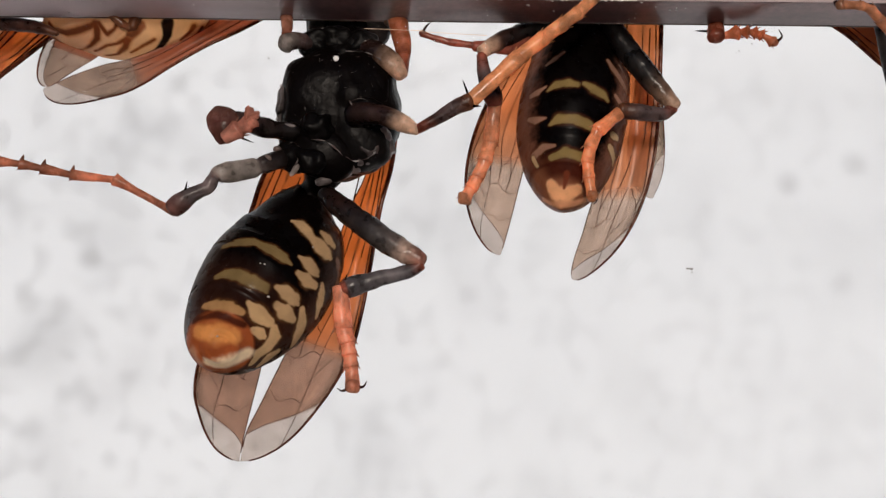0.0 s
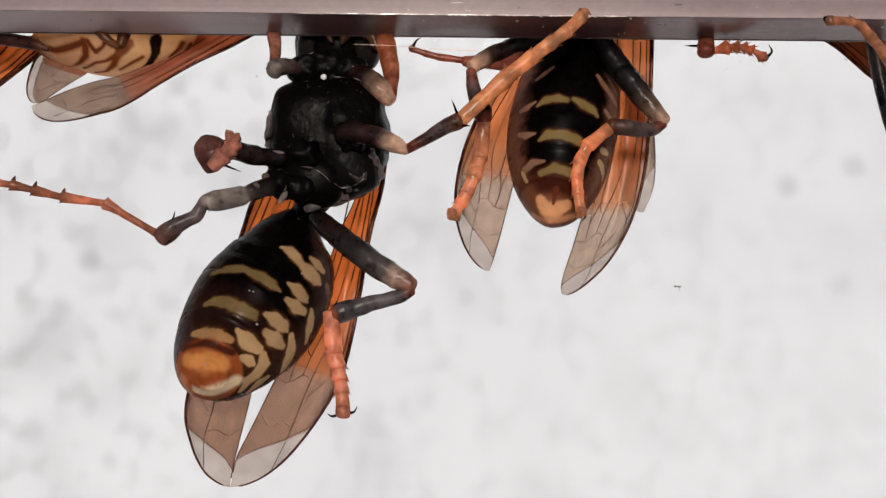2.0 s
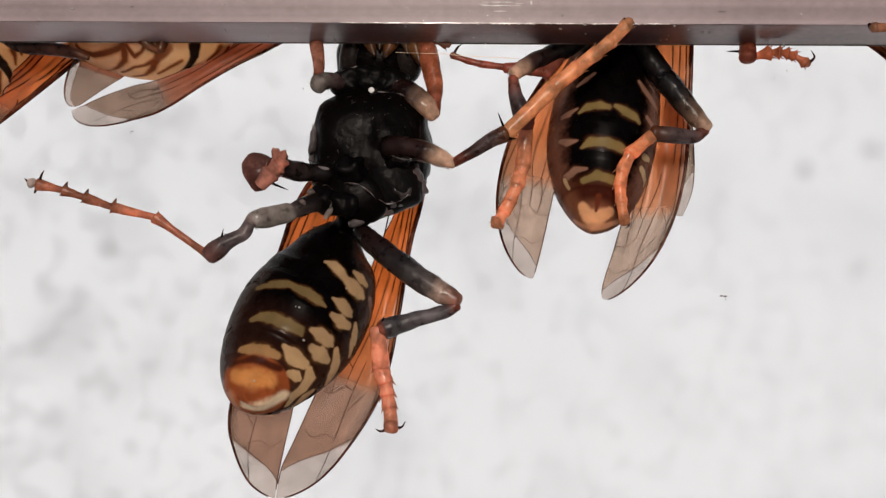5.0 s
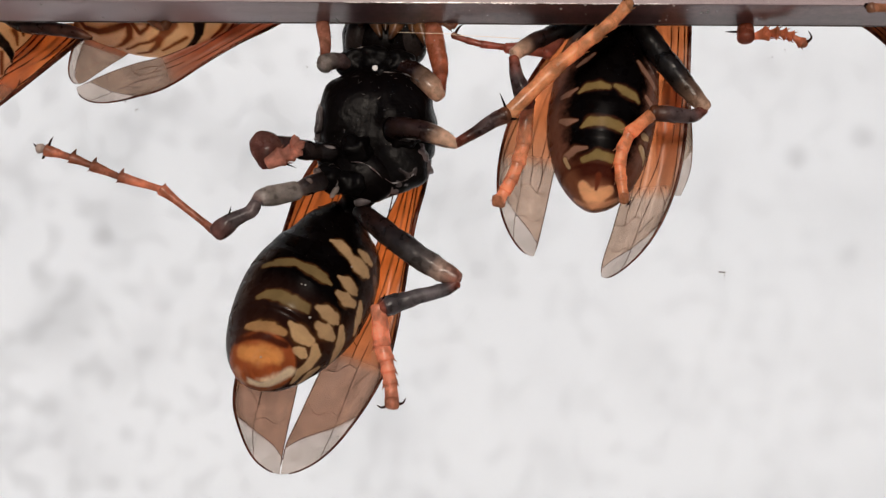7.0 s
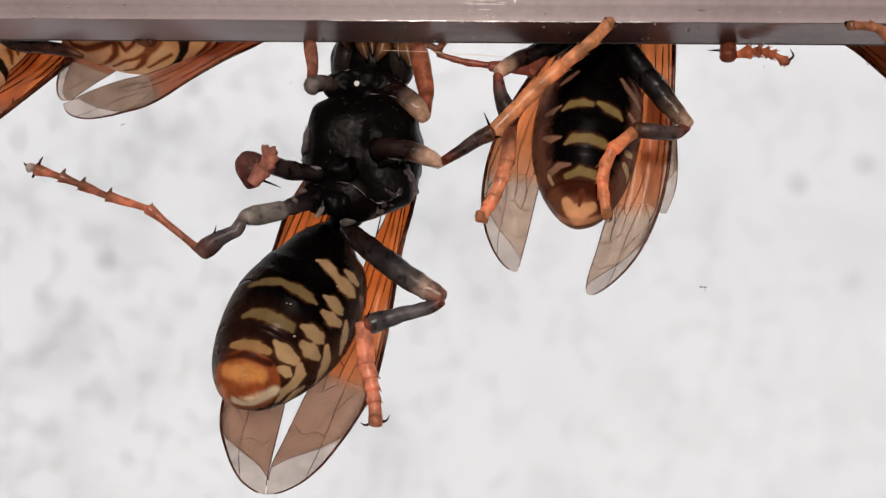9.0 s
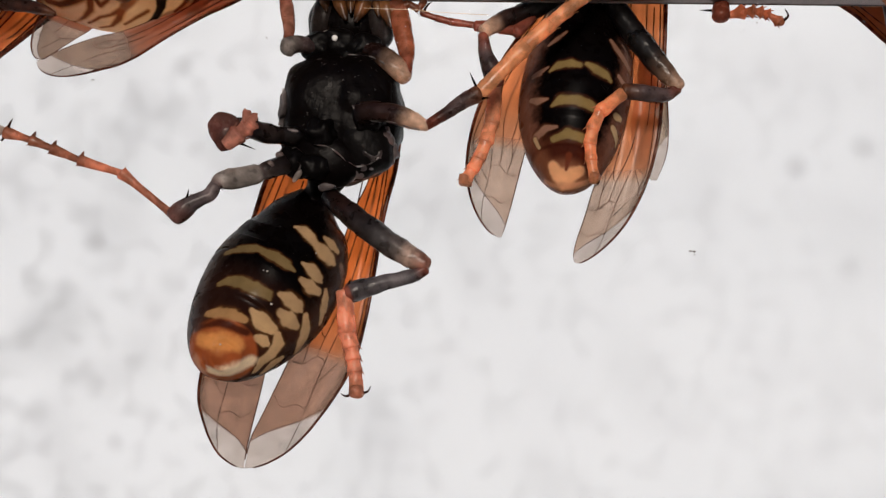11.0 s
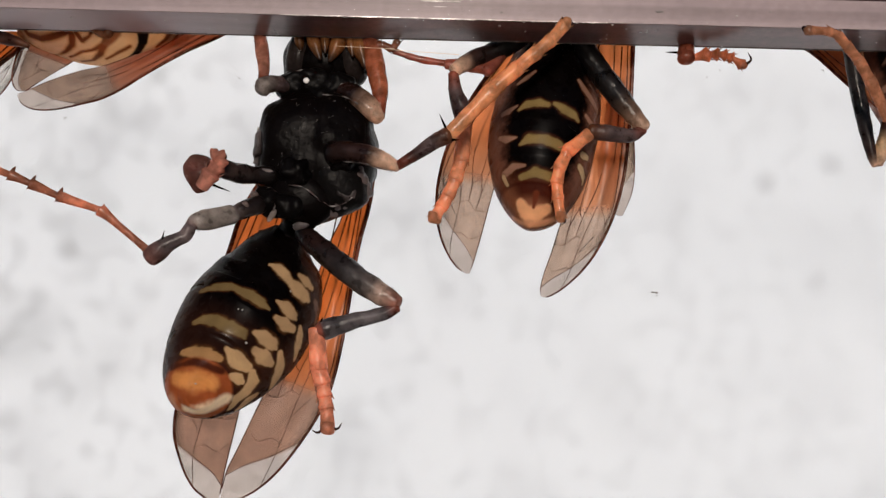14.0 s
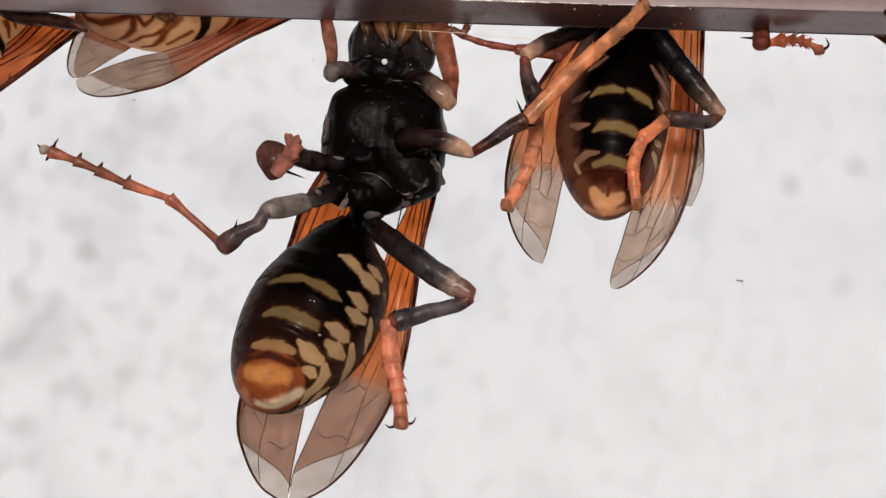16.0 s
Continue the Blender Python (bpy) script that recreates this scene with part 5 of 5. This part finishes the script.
def hornet_edge():
    """Fifth one, only partly in view: dark bent leg, orange foot on the bar, brown wing."""
    h = Hornet((29.60, 5.00, 13.85), "hornet with dark bent legs gripping the bar, orange foot")
    h.wing([(22.53, 5.20, 13.46), (24.16, 5.20, 12.41), (26.14, 5.20, 10.65), (27.77, 5.20, 9.42), (29.76, 5.20, 8.02), (31.56, 5.20, 7.14)], [(25.03, 5.20, 14.56), (26.83, 5.20, 13.51), (28.64, 5.20, 12.10), (30.09, 5.20, 10.69), (31.18, 5.20, 8.92), (31.74, 5.20, 7.32)],
           [(0, (0.42, 0.16, 0.07), 0.7), (1, (0.45, 0.2, 0.1), 0.6)], WEB[6:], 0.07, "brown folded wing")
    h.abdomen([(*(28.43, 5.60, 16.48), 0.9), (*(29.17, 5.60, 14.70), 2.0), (*(29.81, 5.40, 12.69), 2.7), (*(30.45, 5.20, 10.70), 2.9), (*(31.08, 5.00, 8.54), 2.4), (*(31.53, 4.80, 6.74), 1.2), (*(31.72, 4.80, 5.86), 0.15)],
              (-0.2, -1, 0), (0, 4.6, 8.05, 10.65, 12.95, 14.85), feeding_pattern, 120, 24)
    h.part("thorax", blob((27.95, 6.20, 20.25), (3.2, 2.8, 3.4), BLK, (0, 0, 0), 0.07, 0.7, power=2.6), HAIRY)
    h.part("head", blob((27.53, 6.20, 24.95), (2.3, 1.8, 1.9), BLK, (0, 0, 0), 0.05, 1.0), CHITIN)
    h.leg([((25.10, 2.80, 13.32), 0.42, BLK), ((25.22, 2.20, 10.82), 0.44, (0.03, 0.024, 0.023)), ((25.62, 1.80, 8.03), 0.42, (0.035, 0.027, 0.026)), ((25.98, 1.50, 5.92), 0.30, DIM), ((26.25, 1.50, 5.31), 0.26, PALE)],
          [((26.35, 1.45, 5.37), 0.30, PALE), ((26.62, 1.40, 6.35), 0.44, (0.62, 0.42, 0.24)), ((26.85, 1.30, 7.38), 0.44, DIM), ((26.98, 1.20, 8.54), 0.42, BRN)],
          [(25.60, -1.30, 7.60), (24.50, -1.40, 9.80), (23.80, -1.50, 10.90), (23.18, -1.50, 11.62), (22.62, -1.50, 12.25), (22.05, -1.50, 12.46), (20.98, -1.50, 12.50)], 0.36, (0.62, 0.28, 0.15),
          [((20.88, -1.50, 12.63), (20.69, -1.40, 12.71), (20.74, -1.30, 12.48))], label="dark bent leg with an orange foot on the bar")


def hornet_hidden():
    """Sixth one: all but a foot is behind the bar."""
    h = Hornet((18.03, 6.00, 16.70), "hornet hidden behind the bar with one foot showing")
    h.abdomen([(*(18.62, 6.60, 16.53), 0.9), (*(19.34, 6.60, 17.62), 2.2), (*(20.05, 6.60, 19.06), 2.8), (*(20.77, 6.60, 20.87), 2.8), (*(21.48, 6.60, 22.68), 1.8), (*(21.84, 6.60, 24.12), 0.15)], (0, -1, 0), (0, 4.6, 8.05, 10.65, 12.95, 14.85), feeding_pattern, 60, 8)
    h.part("thorax", blob((17.16, 6.60, 19.38), (2.6, 2.6, 2.6), BLK, (0, 0, 0), 0.07, 0.7, power=2.6), HAIRY)
    h.leg([((15.81, 3.60, 14.94), 0.4, RED), ((15.46, 2.80, 13.71), 0.4, RED), ((15.21, 2.20, 12.56), 0.42, RED)], [((15.05, 2.00, 12.31), 0.44, (0.22, 0.06, 0.035)), ((14.95, 1.60, 11.75), 0.48, (0.26, 0.075, 0.042)), ((14.88, 1.40, 11.42), 0.50, (0.30, 0.085, 0.05))],
          [(15.21, 1.60, 11.48), (16.24, 1.40, 11.70), (16.74, 1.20, 11.66), (17.16, 1.10, 11.58), (17.50, 1.00, 11.42), (18.10, 0.90, 10.98)], 0.36, (0.80, 0.27, 0.13),
          [((18.24, 0.85, 11.00), (18.52, 0.75, 11.28), (18.30, 0.65, 11.66))], [((14.64, 1.80, 11.86), (13.75, 1.70, 11.86))], mats=(AMBER, AMBER, AMBER), label="reddish foot below the bar", flare=1.2)


def motions():
    o, base = CA["root"].o, CA["root"].root
    walk(base, [(t, pose((o[0] + x) * MM, o[1] * MM, (o[2] + z) * MM, 0, -a, 0)) for t, x, z, a in SLIDE])
    times = [r[0] for r in SLIDE]
    start = pose(*(o * MM))

    def hold(ob, offsets, centre=(0, 0, 0)):
        """Keys a part so that it stays put in the place, but for offsets of (seconds, x, z, turn), while its hornet slides."""
        table = np.array(offsets, float)
        c = Matrix.Translation(tuple(V(centre) * MM))
        out = []
        for t, x, z, a in SLIDE:
            dx, dz, turn = [np.interp(t, table[:, 0], table[:, q]) for q in (1, 2, 3)]
            body = pose((o[0] + x) * MM, o[1] * MM, (o[2] + z) * MM, 0, -a, 0)
            there = pose(dx * MM, 0, dz * MM) @ c @ pose(0, 0, 0, 0, -turn, 0) @ c.inverted() @ start
            out.append((t, body.inverted() @ there))
        walk(ob, out)

    hold(CA["grip"], GRIP, (7.32, -1.50, 12.73))
    hold(CA["hind"], HIND)
    hold(CA["long"], LONG, (-14.92, -3.30, -0.64))
    p = CA["foot_at"]
    walk(CA["foot"], [(t, pose(p[0] * MM, p[1] * MM, p[2] * MM, 0, a, 0)) for t, a in TWITCH])
    p = CA["flick_at"]
    walk(CA["flick"], [(t, pose(p[0] * MM, p[1] * MM, p[2] * MM, lift, turn, 0)) for t, turn, lift in FLICK])
    o, base = CA["side"].o, CA["side"].root
    walk(base, [(t, pose((o[0] + x) * MM, o[1] * MM, (o[2] + z) * MM)) for t, x, z in SHIFT])


# seconds, sideways and upward slide in mm, turn in degrees
SLIDE = [
    (0.0, -0.44, 1.58, -1.00),
    (0.5, -0.37, 1.38, -1.00),
    (1.0, -0.46, 1.18, -0.90),
    (1.5, -0.47, 1.11, -0.80),
    (2.0, -0.50, 0.99, -0.80),
    (2.5, -0.48, 0.90, -0.80),
    (3.0, -0.51, 0.82, -0.80),
    (3.5, -0.52, 0.77, -0.93),
    (4.0, -0.47, 0.71, -1.05),
    (4.5, -0.47, 0.65, -1.18),
    (7.0, -0.24, 0.59, -1.70),
    (7.5, -0.27, 0.50, -1.70),
    (8.0, -0.23, 0.40, -1.60),
    (8.5, -0.18, 0.36, -1.55),
    (9.0, -0.17, 0.32, -1.50),
    (11.5, -0.27, 0.20, -0.60),
    (12.0, -0.17, 0.16, -0.50),
    (12.5, -0.13, 0.13, -0.40),
    (13.0, -0.12, 0.11, -0.30),
    (13.5, -0.14, 0.07, -0.30),
    (14.0, -0.10, 0.05, -0.30),
    (14.5, -0.09, 0.05, -0.25),
    (15.0, -0.12, 0.03, -0.20),
    (15.5, -0.03, -0.01, 0.00),
    (16.0, 0.00, 0.00, 0.00),
]
# seconds, offsets in mm and turn in degrees of the outstretched foot, the gripping leg and the hind leg
LONG = [(0, -0.42, 1.46, 12), (1, -0.4, 1.13, 11.3), (2, -0.42, 1.03, 10.3), (3, -0.42, 0.96, 8.7), (4, -0.43, 0.81, 7.0), (4.5, -0.47, 0.7, 6), (7, -0.53, 0.82, 1.8), (8, -0.53, 0.64, 1.6), (9, -0.44, 0.5, 1.5), (11.5, -0.32, 0.2, 1.5), (12.5, -0.07, 0.23, 1.2), (14, -0.02, 0.18, 0.8), (15, -0.01, 0.12, 0.5), (16, 0, 0, 0)]
GRIP = [(0, 0, 0.25, -4.2), (2, 0, 0.15, -3.8), (4.7, 0, 0.1, -3.0), (7, 0, 0, -2.8), (9.2, 0, 0, -1.6), (11.5, 0.05, 0, -0.6), (16, 0, 0, 0)]
HIND = [(0, -0.31, 1.34, 0), (0.5, -0.25, 1.21, 0), (1, -0.23, 1.06, 0), (2, -0.21, 0.88, 0), (3, -0.19, 0.76, 0), (4, -0.18, 0.68, 0), (4.5, -0.2, 0.6, 0), (7, -0.36, 0.52, 0), (8, -0.32, 0.43, 0), (9, -0.22, 0.33, 0), (11.5, -0.07, 0.12, 0), (12.5, 0.02, 0.17, 0), (14, 0.06, 0.08, 0), (16, 0, 0, 0)]
# seconds, turn of the twitching foot in degrees
TWITCH = [(0, 22), (0.5, -8), (1.0, -4), (1.5, 0), (1.8, 25), (2.0, 8), (2.5, 0), (3.0, 10), (3.5, 35), (4.0, 22), (4.5, 22), (5.0, 5), (6.8, 5), (7.0, 28), (7.5, 5), (8.0, 0), (9.2, 0), (11.3, 18), (11.5, 20), (12.0, 4), (16.0, 0)]
# seconds, swing and lift in degrees of the clear wing that flicks open
FLICK = [(0, 66, 0), (12.6, 66, 0), (12.9, 46, 0), (13.5, 42, 5), (14.2, 37, 22), (14.5, 35, 28), (14.8, 48, 15), (15.1, 66, 0), (16, 66, 0)]
SHIFT = [
    (0.0, -0.29, -0.34),
    (0.5, -0.33, -0.44),
    (1.5, -0.42, -0.47),
    (2.5, -0.40, -0.49),
    (3.5, -0.50, -0.36),
    (4.7, -0.50, -0.26),
    (7.0, -0.35, -0.05),
    (8.0, -0.53, 0.05),
    (9.2, -0.65, 0.03),
    (11.3, -0.52, 0.18),
    (12.0, -0.33, 0.07),
    (12.5, -0.20, 0.02),
    (14.0, -0.08, 0.03),
    (16.0, 0.00, 0.00),
]

setting()
bar()
pane()
hornet_hanging()
hornet_feeding()
hornet_sideways()
hornet_behind()
hornet_edge()
hornet_hidden()
motions()
